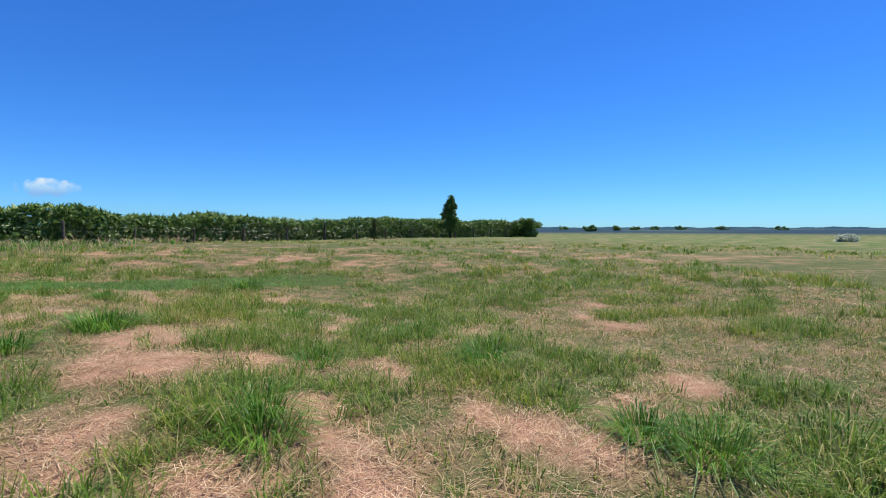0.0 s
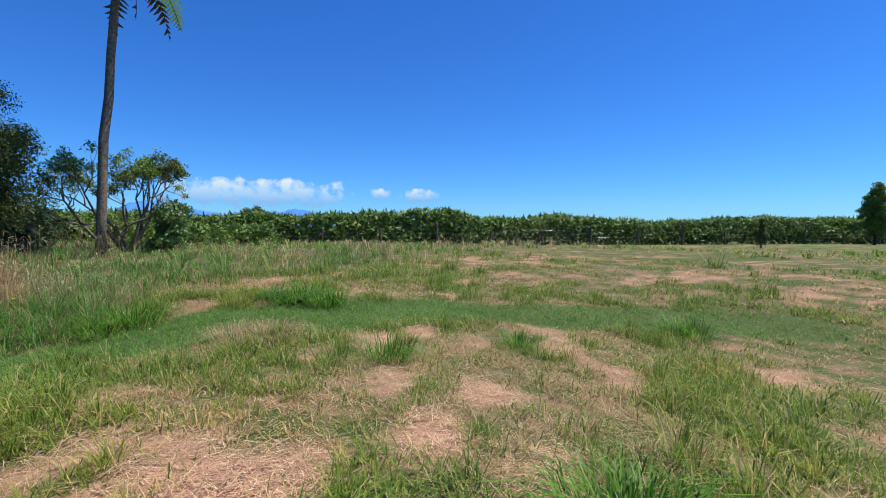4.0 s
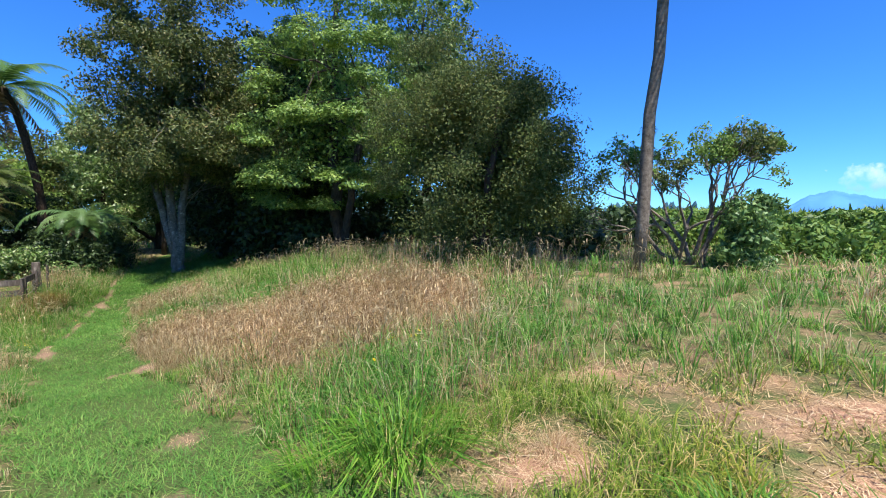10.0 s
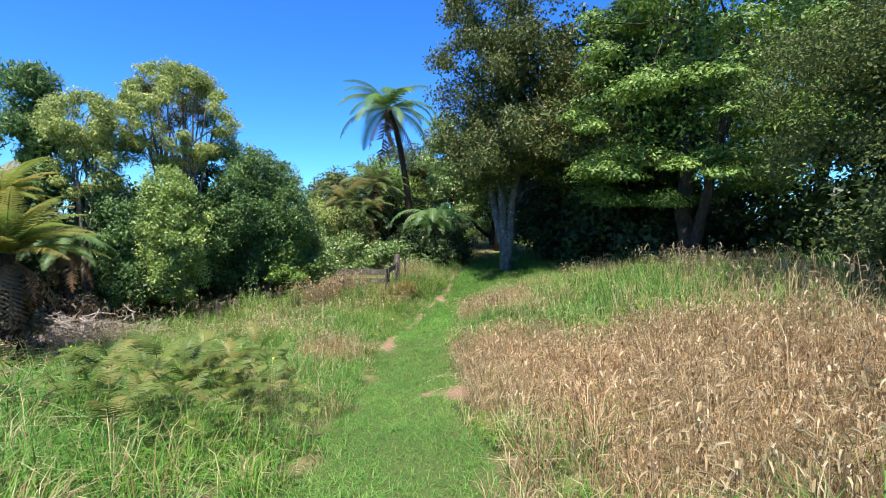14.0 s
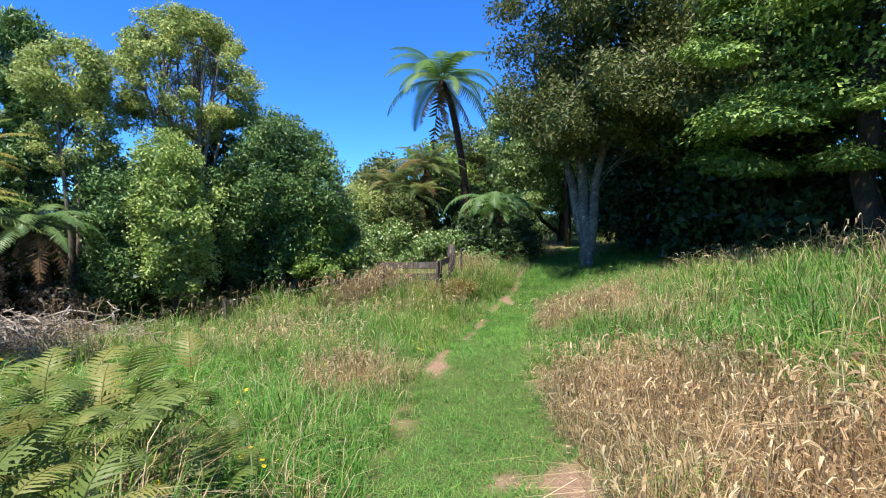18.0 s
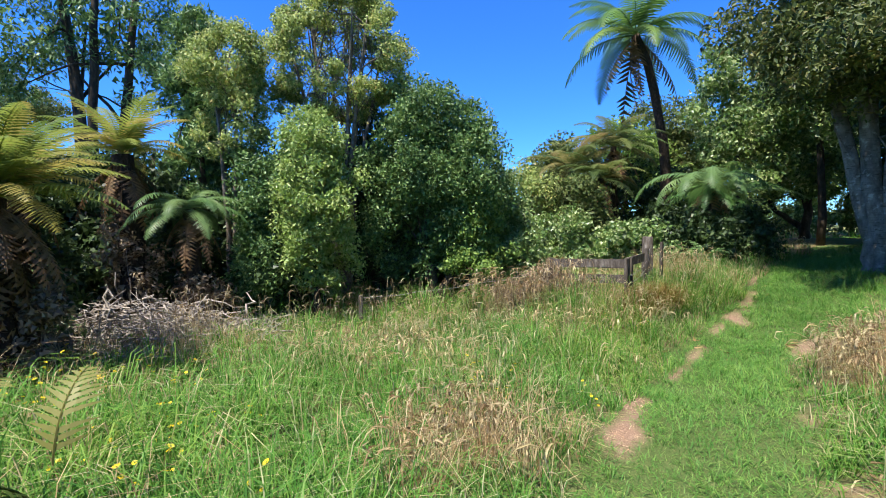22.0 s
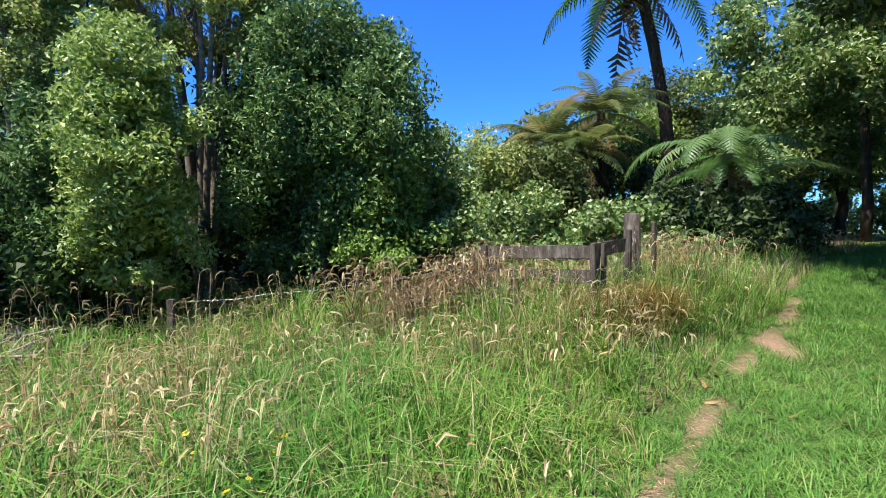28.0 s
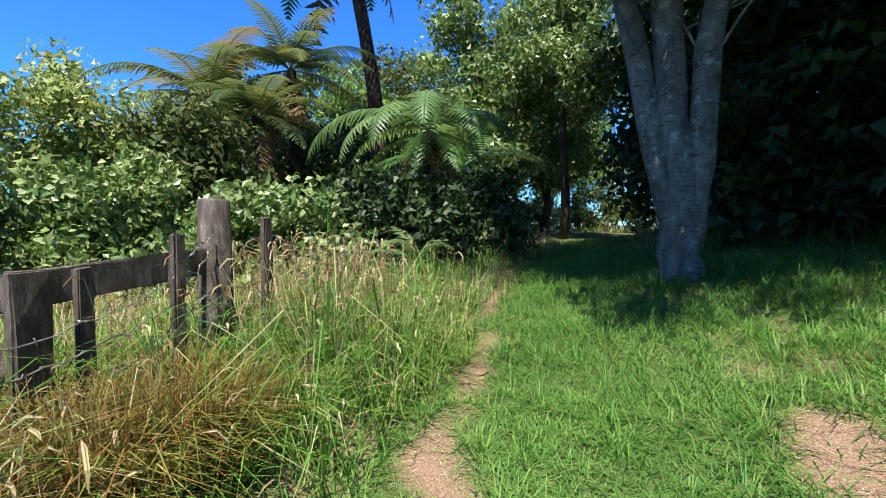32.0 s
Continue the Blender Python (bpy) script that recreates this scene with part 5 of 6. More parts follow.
g0 = float(land(-20.0, -11.05)) - 0.3
part("strainer_post", mesh_data("strainer_post", *tube(np.array([[0, 0, 0], [0, 0, 0.8], [0.01, 0, 0.42 - g0 - 0.02], [0.01, 0, 0.42 - g0]]), [0.135, 0.13, 0.122, 0.11], 16, 0.03), [TIMBER], True), yard, "thick round strainer post", Matrix.Translation(rel(-20.05, -11.1, g0)))
square_post(-19.1, -10.15, -0.02, 0.20, 0.06, 45)
square_post(-19.3, -10.36, -0.03, 0.10, 0.05, 45)
square_post(-19.78, -10.62, 0.16, 0.085, 0.06, 40)
square_post(-17.7, -11.27, -0.08, 0.14, 0.08, -40)
square_post(-20.45, -11.2, 0.28, 0.10, 0.06, 40)
board(rel(-19.08, -10.22, -0.13), rel(-20.0, -11.05, -0.06), 0.20, 0.045)
board(rel(-17.68, -11.3, -0.20), rel(-19.1, -10.2, -0.15), 0.20, 0.045)
board(rel(-17.68, -11.3, -0.55), rel(-19.1, -10.2, -0.50), 0.20, 0.045)


def barbed(a, b, sag, name="barbed_wire"):
    line = bend(a, b, 12, sag, 0.012)
    pieces = [tube(line, 0.0042, 5)]
    for p in line[1:-1]:
        for _ in range(2):
            d = unit(rng.normal(0, 1, 3)) * 0.022
            pieces.append(tube(np.array([p - d, p + d]), 0.0025, 4))
    return part(name, mesh_data(name, *stack(pieces), [WIRE], True), yard)


for za, zb, zc in ((-0.36, -0.28, -0.06), (-0.52, -0.44, -0.18), (-0.75, -0.62, -0.5)):
    barbed(rel(-18.95, -9.7, za), rel(-19.74, -10.57, zb + 0.12), -0.05)
    barbed(rel(-19.74, -10.57, zb + 0.12), rel(-20.02, -10.95, zc + 0.2), 0.03)

# ---- heap of dead branches ----
heap = thing("brush_heap", -9.2, -9.2, float(land(-9.2, -9.2)), "long heap of grey dead branches and withered fronds", "brush heap", turn=36)
pieces = []
for _ in range(900):
    q = np.array([rng.normal(0.2, 1.5), rng.normal(0, 0.6), 0])
    lump = 0.45 + 0.9 * float(value_noise(q[0] + 40, q[1], 0.8, 70))
    q[2] = max(0.02, 0.75 * lump * math.exp(-((q[0] - 0.3) / 1.7) ** 2 - (q[1] / 0.8) ** 2) * rng.random() ** 0.6)
    d = unit(rng.normal(0, 1, 3) * np.array([1, 1, 0.45])) * rng.uniform(0.15, 0.6) * (1.7 if rng.random() < 0.1 else 1.0)
    pieces.append(tube(bend(q - d, q + d, 4, 0.06, 0.06) + [0, 0, 0.10], np.linspace(rng.uniform(0.006, 0.02), 0.003, 4), 4, cap=False))
for _ in range(16):
    q = np.array([rng.normal(0.2, 1.1), rng.normal(0, 0.4), rng.uniform(0.35, 0.8)])
    d = unit(rng.normal(0, 1, 3) * np.array([1, 1, 0.4])) * rng.uniform(0.4, 0.8)
    part("branch", mesh_data("branch", *tube(bend(q - d, q + d, 6, 0.08, 0.06), np.linspace(rng.uniform(0.018, 0.03), 0.008, 6), 6), [TWIG], True), heap)
tagged(part("brush", mesh_data("brush", *stack(pieces), [TWIG]), heap), kind="stuff")

# ---- grass ----
def scatter(ring_lo, ring_hi, per_m2, shift=0.0):
    """Random places at that distance from the strolled line."""
    x0, x1, y0, y1 = -33.0 - shift, 10.0 + shift, -18.0 - shift, 22.0 + shift
    m = int((x1 - x0) * (y1 - y0) * per_m2)
    x, y = rng.uniform(x0, x1, m), rng.uniform(y0, y1, m)
    d, _ = away(x, y, STROLL)
    k = (d >= ring_lo) & (d < ring_hi)
    return x[k], y[k]


def tufted(ring_lo, ring_hi, per_m2, shift=0.0, crowd=20, wide=0.07):
    """The same in tufts, with the way out of the tuft and the share of its radius."""
    cx, cy = scatter(ring_lo, ring_hi, per_m2 / crowd, shift)
    k = np.repeat(np.arange(len(cx)), crowd)
    r, a = np.sqrt(rng.random(len(k))), rng.uniform(0, 6.2832, len(k))
    size = wide * rng.uniform(0.5, 1.7, len(cx))[k]
    tall = np.clip(rng.normal(1.0, 0.28, len(cx)), 0.45, 1.9)[k]
    return cx[k] + size * r * np.cos(a), cy[k] + size * r * np.sin(a), a + rng.normal(0, 0.5, len(k)), r, tall


def spike_mesh(P, h, w, az, lean):
    """Short blades, one triangle each."""
    n = len(P)
    d = np.stack([np.cos(az), np.sin(az), np.zeros(n)], 1)
    s = np.stack([-np.sin(az), np.cos(az), np.zeros(n)], 1)
    h, w, lean = (np.broadcast_to(k, (n,))[:, None] for k in (h, w, lean))
    tip = P + d * lean * h + np.array([[0, 0, 1.0]]) * h * np.maximum(0.1, 1 - 0.3 * lean)
    return np.stack([P - s * w / 2, P + s * w / 2, tip], 1).reshape(-1, 3), np.arange(3 * n).reshape(-1, 3)


GRASS = {}


def sow(key, mat, x, y, h, w, lean, az=None, z=0.0, make=blade_mesh):
    P = np.stack([x, y, land(x, y) + z - 0.01], 1)
    GRASS.setdefault(key, [mat, []])[1].append(make(P, h, w, rng.uniform(0, 6.283, len(x)) if az is None else az, lean))


for lo, hi, per, fat in ((0.0, 3.2, 960, 1.45), (3.2, 6.0, 340, 2.4), (6.0, 10.5, 150, 3.6), (10.5, 20.0, 64, 5.6), (20.0, 36.0, 17, 9.0)):
    x, y = scatter(lo, hi, per, 14.0 if lo > 15 else 0.0)
    tr, fi, hay, earth, lush = on_track(x, y), in_field(x, y), hay_lay(x, y), bare_earth(x, y), shaded_lawn(x, y)
    u = rng.random(len(x))
    m = len(x)
    keep = u > earth * 0.97
    lawn = keep & ((tr > 0.5) | (lush > 0.5))
    hh = rng.uniform(0.05, 0.12, m) * (1 + 0.5 * smooth(-4.0, -7.0, y)) * (0.6 + 0.8 * value_noise(x, y, 0.4, 41)) * np.where(lush > 0.5, 1.5, 1.0)
    sow("mown_grass", LAWN, x[lawn], y[lawn], hh[lawn], 0.0066 * fat, rng.uniform(0.5, 2.2, lawn.sum()), make=spike_mesh)
    field = keep & ~lawn & (fi > 0.4) & ((hay < 0.5 + 0.4 * u) | (rng.random(m) < 0.07))
    green = sward(x, y)
    pale = field & (rng.random(m) > 0.14 + 0.82 * green)
    field &= ~pale
    sow("field_grass", GREEN, x[field], y[field], hh[field] * (0.8 + 0.9 * green[field]), 0.0068 * fat, rng.uniform(0.3, 1.5, field.sum()), make=spike_mesh)
    sow("faded_grass", STRAW, x[pale], y[pale], hh[pale] * 0.8, 0.006 * fat, rng.uniform(0.8, 4.0, pale.sum()), make=spike_mesh)

for lo, hi, per, fat in ((0.0, 3.2, 900, 1.0), (3.2, 6.0, 380, 1.5), (6.0, 11.0, 140, 2.4), (11.0, 22.0, 40, 4.0)):
    x, y = scatter(lo, hi, per)
    hay = hay_lay(x, y)
    k = hay > rng.random(len(x)) * 0.8 + 0.02 * (1 - in_field(x, y)) + 0.08
    k |= (rng.random(len(x)) < 0.22 * in_field(x, y) * (1 - on_track(x, y)))
    m = k.sum()
    sow("cut_hay", HAY, x[k], y[k], rng.uniform(0.01, 0.035, m), 0.0042 * fat, rng.uniform(2.0, 9.0, m), z=0.015 + (0.02 + 0.09 * value_noise(x[k], y[k], 0.22, 63) * hay[k]) * rng.random(m), make=spike_mesh)

for lo, hi, per, fat in ((0.0, 3.2, 580, 1.2), (3.2, 6.0, 360, 1.4), (6.0, 10.5, 160, 1.9), (10.5, 18.0, 46, 3.2), (18.0, 34.0, 10, 7.0)):
    x, y, az, out, tall = tufted(lo, hi, per, 12.0 if lo > 15 else 0.0, 20, 0.075 * fat ** 0.7)
    u = rng.random(len(x))
    tr, fi, hay, dry, earth, lush = on_track(x, y), in_field(x, y), hay_lay(x, y), dry_stand(x, y), bare_earth(x, y), shaded_lawn(x, y)
    tuft = value_noise(x, y, 0.55, 21) * 0.6 + value_noise(x, y, 0.2, 22) * 0.4
    big = value_noise(x, y, 1.9, 23)
    bow = 0.25 + 0.9 * out * rng.uniform(0.6, 1.5, len(x))
    end = smooth(-4.0, -7.0, y)
    k = (tr > 0.5) & (u > 0.55 - 0.45 * end + earth)
    sow("mown_grass", LAWN, x[k], y[k], rng.uniform(0.05, 0.11, k.sum()) * (1 + 0.6 * end[k]) * (0.6 + 0.8 * tuft[k]) * tall[k], 0.0065 * fat, bow[k] * 1.3, az[k])
    rest = (tr <= 0.5) & (u > earth * 0.9)
    k = rest & (lush > 0.5)
    sow("mown_grass", LAWN, x[k], y[k], rng.uniform(0.10, 0.24, k.sum()) * (0.6 + 0.8 * tuft[k]) * tall[k], 0.007 * fat, bow[k], az[k])
    rest &= lush <= 0.5
    f = rest & (fi > u)
    hk = f & (hay > rng.random(len(x)) * 0.9 + 0.05)
    hx, hy = x[hk], y[hk]
    sow("cut_hay", HAY, hx, hy, rng.uniform(0.012, 0.05, len(hx)), 0.0045 * fat, rng.uniform(1.5, 6.0, len(hx)), z=0.02)
    gk = f & ~hk
    green = sward(x[gk], y[gk])
    fade = rng.random(gk.sum()) < 0.74 - 0.68 * green
    gx_, gy_, gt, gb = x[gk], y[gk], tuft[gk], big[gk]
    hgt = (0.06 + (0.05 + 0.09 * green) * (0.5 + gb) + 0.16 * green * smooth(0.5, 0.7, gt) * gb) * tall[gk]
    g, q = ~fade, fade
    sow("field_grass", GREEN, gx_[g], gy_[g], hgt[g] * rng.uniform(0.6, 1.25, g.sum()), 0.007 * fat, bow[gk][g], az[gk][g])
    sow("faded_grass", STRAW, gx_[q], gy_[q], hgt[q] * rng.uniform(0.3, 1.0, q.sum()), 0.005 * fat, rng.uniform(0.6, 3.4, q.sum()))
    lg = rest & ~f
    dk = lg & (dry > rng.random(len(x)) * 0.8 + 0.1)
    sow("dry_standing_grass", DRY, x[dk], y[dk], rng.uniform(0.34, 0.80, dk.sum()) * (0.45 + 0.9 * tuft[dk]) * tall[dk], 0.005 * fat, bow[dk] * 1.0, az[dk])
    ok = lg & ~dk
    edge = smooth(0.6, 2.0, away(x[ok], y[ok], TRACK)[0])
    dead = rng.random(ok.sum()) < 0.05 + 0.10 * smooth(0, 4, y[ok]) + 0.55 * (1 - lush_bank(x[ok], y[ok])) * smooth(0.5, 0.66, 0.7 * value_noise(x[ok], y[ok], 1.5, 33) + 0.3 * value_noise(x[ok], y[ok], 0.5, 34))
    by_fence = np.exp(-((x[ok] + 18.3) ** 2 + (y[ok] + 9.7) ** 2) / 3.0) + 0.6 * np.exp(-((x[ok] + 20.9) ** 2 + (y[ok] + 10.5) ** 2) / 0.5) + np.exp(-((x[ok] + 21.2) ** 2 + (y[ok] + 10.9) ** 2) / 1.2)
    oh = (0.16 + 0.56 * edge * (0.35 + 0.9 * tuft[ok]) + 0.34 * by_fence) * rng.uniform(0.6, 1.15, ok.sum()) * tall[ok]
    oh = oh * (1 - 0.4 * smooth(5.0, 8.0, y[ok]))
    oh = oh * (1 - 0.65 * np.exp(-((x[ok] + 19.4) ** 2 + (y[ok] + 9.85) ** 2) / 0.3))
    g, q = ~dead, dead
    sow("long_grass", OLIVE, x[ok][g], y[ok][g], oh[g], 0.0085 * fat, bow[ok][g], az[ok][g])
    sow("dry_standing_grass", DRY, x[ok][q], y[ok][q], oh[q] * 1.15, 0.006 * fat, bow[ok][q] * 0.8, az[ok][q])

x, y = scatter(0.0, 3.5, 900)
e = bare_earth(x, y)
k = (e > 0.15) & (rng.random(len(x)) < 0.55 - 0.25 * e)
sow("cut_hay", HAY, x[k], y[k], rng.uniform(0.008, 0.03, k.sum()), 0.0045, rng.uniform(2.0, 8.0, k.sum()), z=0.015, make=spike_mesh)

LABELS = {"mown_grass": "short green grass of the mown track", "cut_hay": "pinkish cut hay lying on the mown paddock", "field_grass": "green tufted grass of the paddock",
          "faded_grass": "bleached stubble among the paddock grass", "dry_standing_grass": "straw-coloured dead grass standing beside the track", "long_grass": "long green grass on the banks of the track"}
for key, (mat, pieces) in GRASS.items():
    tagged(new(key, mesh_data(key, *stack(pieces), [mat])), LABELS[key], "grass", kind="stuff")


# ---- seed heads ----
def seed_heads(name, x, y, h, label, plume=0.14, fat=1.0, nod=1.0, mat=None):
    """Stalks that bend over into nodding plumes."""
    n = len(x)
    az = rng.normal(0.4, 1.1, n)
    d = np.stack([np.cos(az), np.sin(az), np.zeros(n)], 1)
    s = np.stack([-np.sin(az), np.cos(az), np.zeros(n)], 1)
    up = np.array([[0, 0, 1.0]])
    base = np.stack([x, y, land(x, y)], 1)
    h, lean = h[:, None], rng.uniform(0.05, 0.65, (n, 1))
    low = base + up * h * 0.52 + d * lean * h * 0.2
    neck = base + up * h * 0.94 + d * lean * h * 0.6
    ln = plume * rng.uniform(0.6, 1.5, (n, 1))
    tilt = np.radians(62 - 70 * lean)
    turn = np.radians(rng.uniform(15, 60, (n, 1))) * nod
    pts = [neck]
    for i in range(3):
        a = tilt - turn * (i + 0.5)
        pts.append(pts[-1] + (d * np.cos(a) + up * np.sin(a)) * ln / 3)
    sw, pw = 0.0018 * fat, 0.0056 * fat * rng.uniform(0.6, 1.4, (n, 1))
    v = [base - s * sw, base + s * sw, low - s * sw, low + s * sw, neck - s * sw, neck + s * sw, pts[0], pts[1] + s * pw, pts[1] - s * pw, pts[2] + s * pw * 0.9, pts[2] - s * pw * 0.9, pts[3], pts[1] + up * pw, pts[1] - up * pw, pts[2] + up * pw * 0.9, pts[2] - up * pw * 0.9]
    v = np.stack(v, 1).reshape(-1, 3)
    k = np.arange(n)[:, None] * 16
    f = [(0, 1, 3), (0, 3, 2), (2, 3, 5), (2, 5, 4), (6, 7, 8), (7, 9, 10), (7, 10, 8), (9, 11, 10), (6, 12, 13), (12, 14, 15), (12, 15, 13), (14, 11, 15)]
    return tagged(new(name, mesh_data(name, v, np.concatenate([k + list(q) for q in f]), [mat or SEED])), label, "grass", kind="stuff")


x, y = scatter(0.3, 9.0, 28)
k = (on_track(x, y) < 0.2) & (in_field(x, y) < 0.3) & (shaded_lawn(x, y) < 0.2) & (value_noise(x, y, 1.6, 40) + 0.25 * smooth(2, -3, y) - 0.9 * lush_bank(x, y) > 0.64)
seed_heads("seeding_grass", x[k], y[k], rng.uniform(0.42, 0.82, k.sum()) * (0.6 + 0.4 * smooth(0.6, 2.0, away(x[k], y[k], TRACK)[0])), "nodding pale seed heads above the long grass")
x, y = scatter(0.3, 6.0, 200)
k = (dry_stand(x, y) > 0.5) & (shaded_lawn(x, y) < 0.2)
seed_heads("dry_seeding_grass", x[k], y[k], rng.uniform(0.35, 0.75, k.sum()), "dense bleached seed heads of the dead grass stand", 0.16, 1.4, 1.9, DRY)
x, y = rng.normal(-21.1, 0.5, 420), rng.normal(-11.3, 0.7, 420)
k = (away(x, y, FOOTPATH)[0] > 0.4) & (shaded_lawn(x, y) < 0.2)
seed_heads("tall_seeding_grass", x[k], y[k], rng.uniform(0.7, 1.2, k.sum()), "tall pale seeding grass round the strainer post", 0.17, 1.2, 1.7, DRY)
m = 2300
x, y = rng.uniform(-19.6, -11.5, m), rng.uniform(-9.6, -3.4, m)
k = (on_track(x, y) < 0.1) & (away(x, y, FOOTPATH)[0] > 0.35) & (value_noise(x, y, 1.1, 61) - 0.8 * lush_bank(x, y) > 0.38)
seed_heads("arching_seed_heads", x[k], y[k], rng.uniform(0.45, 0.8, k.sum()), "long creamy arching seed heads over the lush grass", 0.2, 1.5, 1.5)
EDGE = [(-22.8, -2.2), (-21.5, 0.8), (-19.3, 4.2), (-18.6, 7.2), (-20.5, 9.0)]
GULLY = [(-8.5, -7.0), (-11.0, -9.0), (-14.5, -9.9), (-17.0, -10.6)]
WEEDS = [(-15.9, -9.9), (-16.8, -10.2), (-17.6, -10.3), (-18.3, -10.2)]
for line, label in ((EDGE, "tall dark plumed grass along the ridge"), (GULLY, "tall brown plumed grass along the gully edge"), (WEEDS, "brown seeding weeds in front of the board fence")):
    m = 290
    t = (np.repeat(rng.random(58), 5) + rng.normal(0, 0.012, m)).clip(0, 1) * (len(line) - 1)
    a = np.array(line)
    x = np.interp(t, np.arange(len(a)), a[:, 0]) + rng.normal(0, 0.22, m)
    y = np.interp(t, np.arange(len(a)), a[:, 1]) + rng.normal(0, 0.22, m)
    seed_heads("plumed_grass", x, y, rng.uniform(0.7, 1.3, m), label, 0.22, 1.6, 1.6, DRY if line is WEEDS else DARK_SEED)

# ---- small plants and litter ----
DARK_GRASS = foliage("coarse_green_blade", [(0.0, (0.055, 0.16, 0.026)), (0.6, (0.12, 0.275, 0.045)), (1.0, (0.22, 0.35, 0.085))], 0.4, 0.45, patch=2.0)
GOLD_GRASS = foliage("rusty_gold_blade", [(0.0, (0.22, 0.09, 0.03)), (0.3, (0.27, 0.145, 0.045)), (0.45, (0.17, 0.19, 0.05)), (0.8, (0.25, 0.245, 0.075)), (1.0, (0.44, 0.34, 0.14))], 0.4, 0.55, patch=2.0)
SWORD = foliage("sword_leaf", [(0.0, (0.09, 0.17, 0.035)), (0.6, (0.17, 0.26, 0.06)), (1.0, (0.30, 0.34, 0.11))], 0.35, 0.4, patch=2.0)
PETAL = foliage("yellow_petal", [(0.0, (0.75, 0.50, 0.02)), (1.0, (0.85, 0.66, 0.04))], 0.35, 0.5, by="object", patch=3)
DEAD_LEAF = foliage("fallen_leaf", [(0.0, (0.26, 0.13, 0.06)), (0.6, (0.48, 0.29, 0.15)), (1.0, (0.62, 0.46, 0.28))], 0.15, 0.6, by="object", patch=3)
WHITE_LEAF = foliage("white_blossom", [(0.0, (0.14, 0.20, 0.07)), (0.35, (0.45, 0.48, 0.36)), (0.7, (0.85, 0.85, 0.80))], 0.2, 0.5, patch=2)


def tussock_data(name, n, h, w, r, mat, bow=(0.3, 1.2)):
    k = np.sqrt(rng.random(n))
    az = rng.uniform(0, 6.2832, n)
    P = np.stack([k * r * np.cos(az), k * r * np.sin(az), np.full(n, -0.03)], 1)
    return mesh_data(name, *blade_mesh(P, h * rng.uniform(0.5, 1.2, n), w, az + rng.normal(0, 0.4, n), rng.uniform(bow[0], bow[1], n) * (0.35 + 0.8 * k)), [mat])


TUSSOCKS = [tussock_data("grass_tussock", 210, h, 0.010, r, DARK_GRASS, (0.5, 1.9)) for h, r in ((0.34, 0.2), (0.42, 0.26), (0.30, 0.3))]
for i, (tx, ty, k) in enumerate(((0.48, 5.1, 1.0), (-4.4, 5.9, 1.0), (-0.5, 6.9, 1.0), (1.43, 3.24, 0.9), (1.7, 2.9, 0.8), (-1.34, 4.86, 0.8), (-1.33, 3.32, 0.9), (-1.15, 2.95, 0.7), (-4.5, 6.1, 1.2), (-4.4, 4.6, 0.9), (-5.3, 12.6, 1.2), (-5.55, 3.9, 0.9),
                               (-2.8, 8.7, 0.9), (-12.4, 6.7, 1.3), (-12.2, 6.25, 1.2), (-11.4, 9.0, 1.3), (-10.6, 9.15, 1.1), (-12.7, 6.5, 1.2), (-11.8, 8.8, 1.1), (-11.5, 9.4, 1.2), (-11.0, 9.35, 1.2), (-6.9, 9.4, 0.9), (-7.5, 7.5, 0.9), (-13.0, 6.4, 1.2), (-11.3, 8.8, 1.1), (-9.8, 3.9, 1.2), (-9.2, 4.8, 1.0))):
    ob = new("grass_tussock", TUSSOCKS[i % 3])
    ob.matrix_basis = Matrix.Translation((tx, ty, float(land(tx, ty)))) @ pose(0, 0, 0, 0, 0, i * 77) @ Matrix.Diagonal((k, k, k, 1))
    tagged(ob, "coarse dark green grass tussock arching over the shorter grass", "grass tussock", "grass tussocks")

GOLD = [tussock_data("leaf_clump", 420, h, 0.009, 0.30, GOLD_GRASS, (0.2, 1.1)) for h in (0.72, 0.62, 0.80)]
for tx, ty, k in ((-19.35, -9.75, 1.0), (-19.75, -10.05, 0.95), (-18.95, -9.5, 0.85)):
    top = thing("golden_tussock", tx, ty, float(land(tx, ty)), "rusty golden grass clump growing beside the board fence", "grass tussock", "golden clumps by the fence", tx * 90)
    for j, (ox, oy) in enumerate(((0.0, 0.0), (0.2, 0.12), (-0.16, 0.16), (0.02, -0.2))):
        part("leaf_clump", GOLD[j % 3], top, at=Matrix.Translation((ox * k, oy * k, 0)) @ pose(0, 0, 0, 0, 0, j * 83) @ Matrix.Diagonal((k, k, k, 1)))
straw = tussock_data("straw_tussock", 420, 0.42, 0.006, 0.34, DRY, (0.5, 2.2))
for tx, ty, k in ((-9.35, 7.2, 0.75), (-9.0, 6.95, 0.8), (-9.55, 6.85, 0.8), (-12.7, 7.8, 0.4)):
    ob = new("straw_tussock", straw)
    ob.matrix_basis = Matrix.Translation((tx, ty, float(land(tx, ty)))) @ pose(0, 0, 0, 0, 0, tx * 70) @ Matrix.Diagonal((k, k, k, 1))
    tagged(ob, "tangled clump of bleached dead grass in the paddock", "grass tussock", "straw clumps in the paddock")
sword = new("sword_leaf_plant", tussock_data("sword_leaf_plant", 60, 0.95, 0.035, 0.16, SWORD, (0.1, 0.8)))
sword.matrix_basis = pose(-15.75, -10.5, float(land(-15.75, -10.5)))
tagged(sword, "clump of pale green sword-shaped leaves in the grass", "plant")

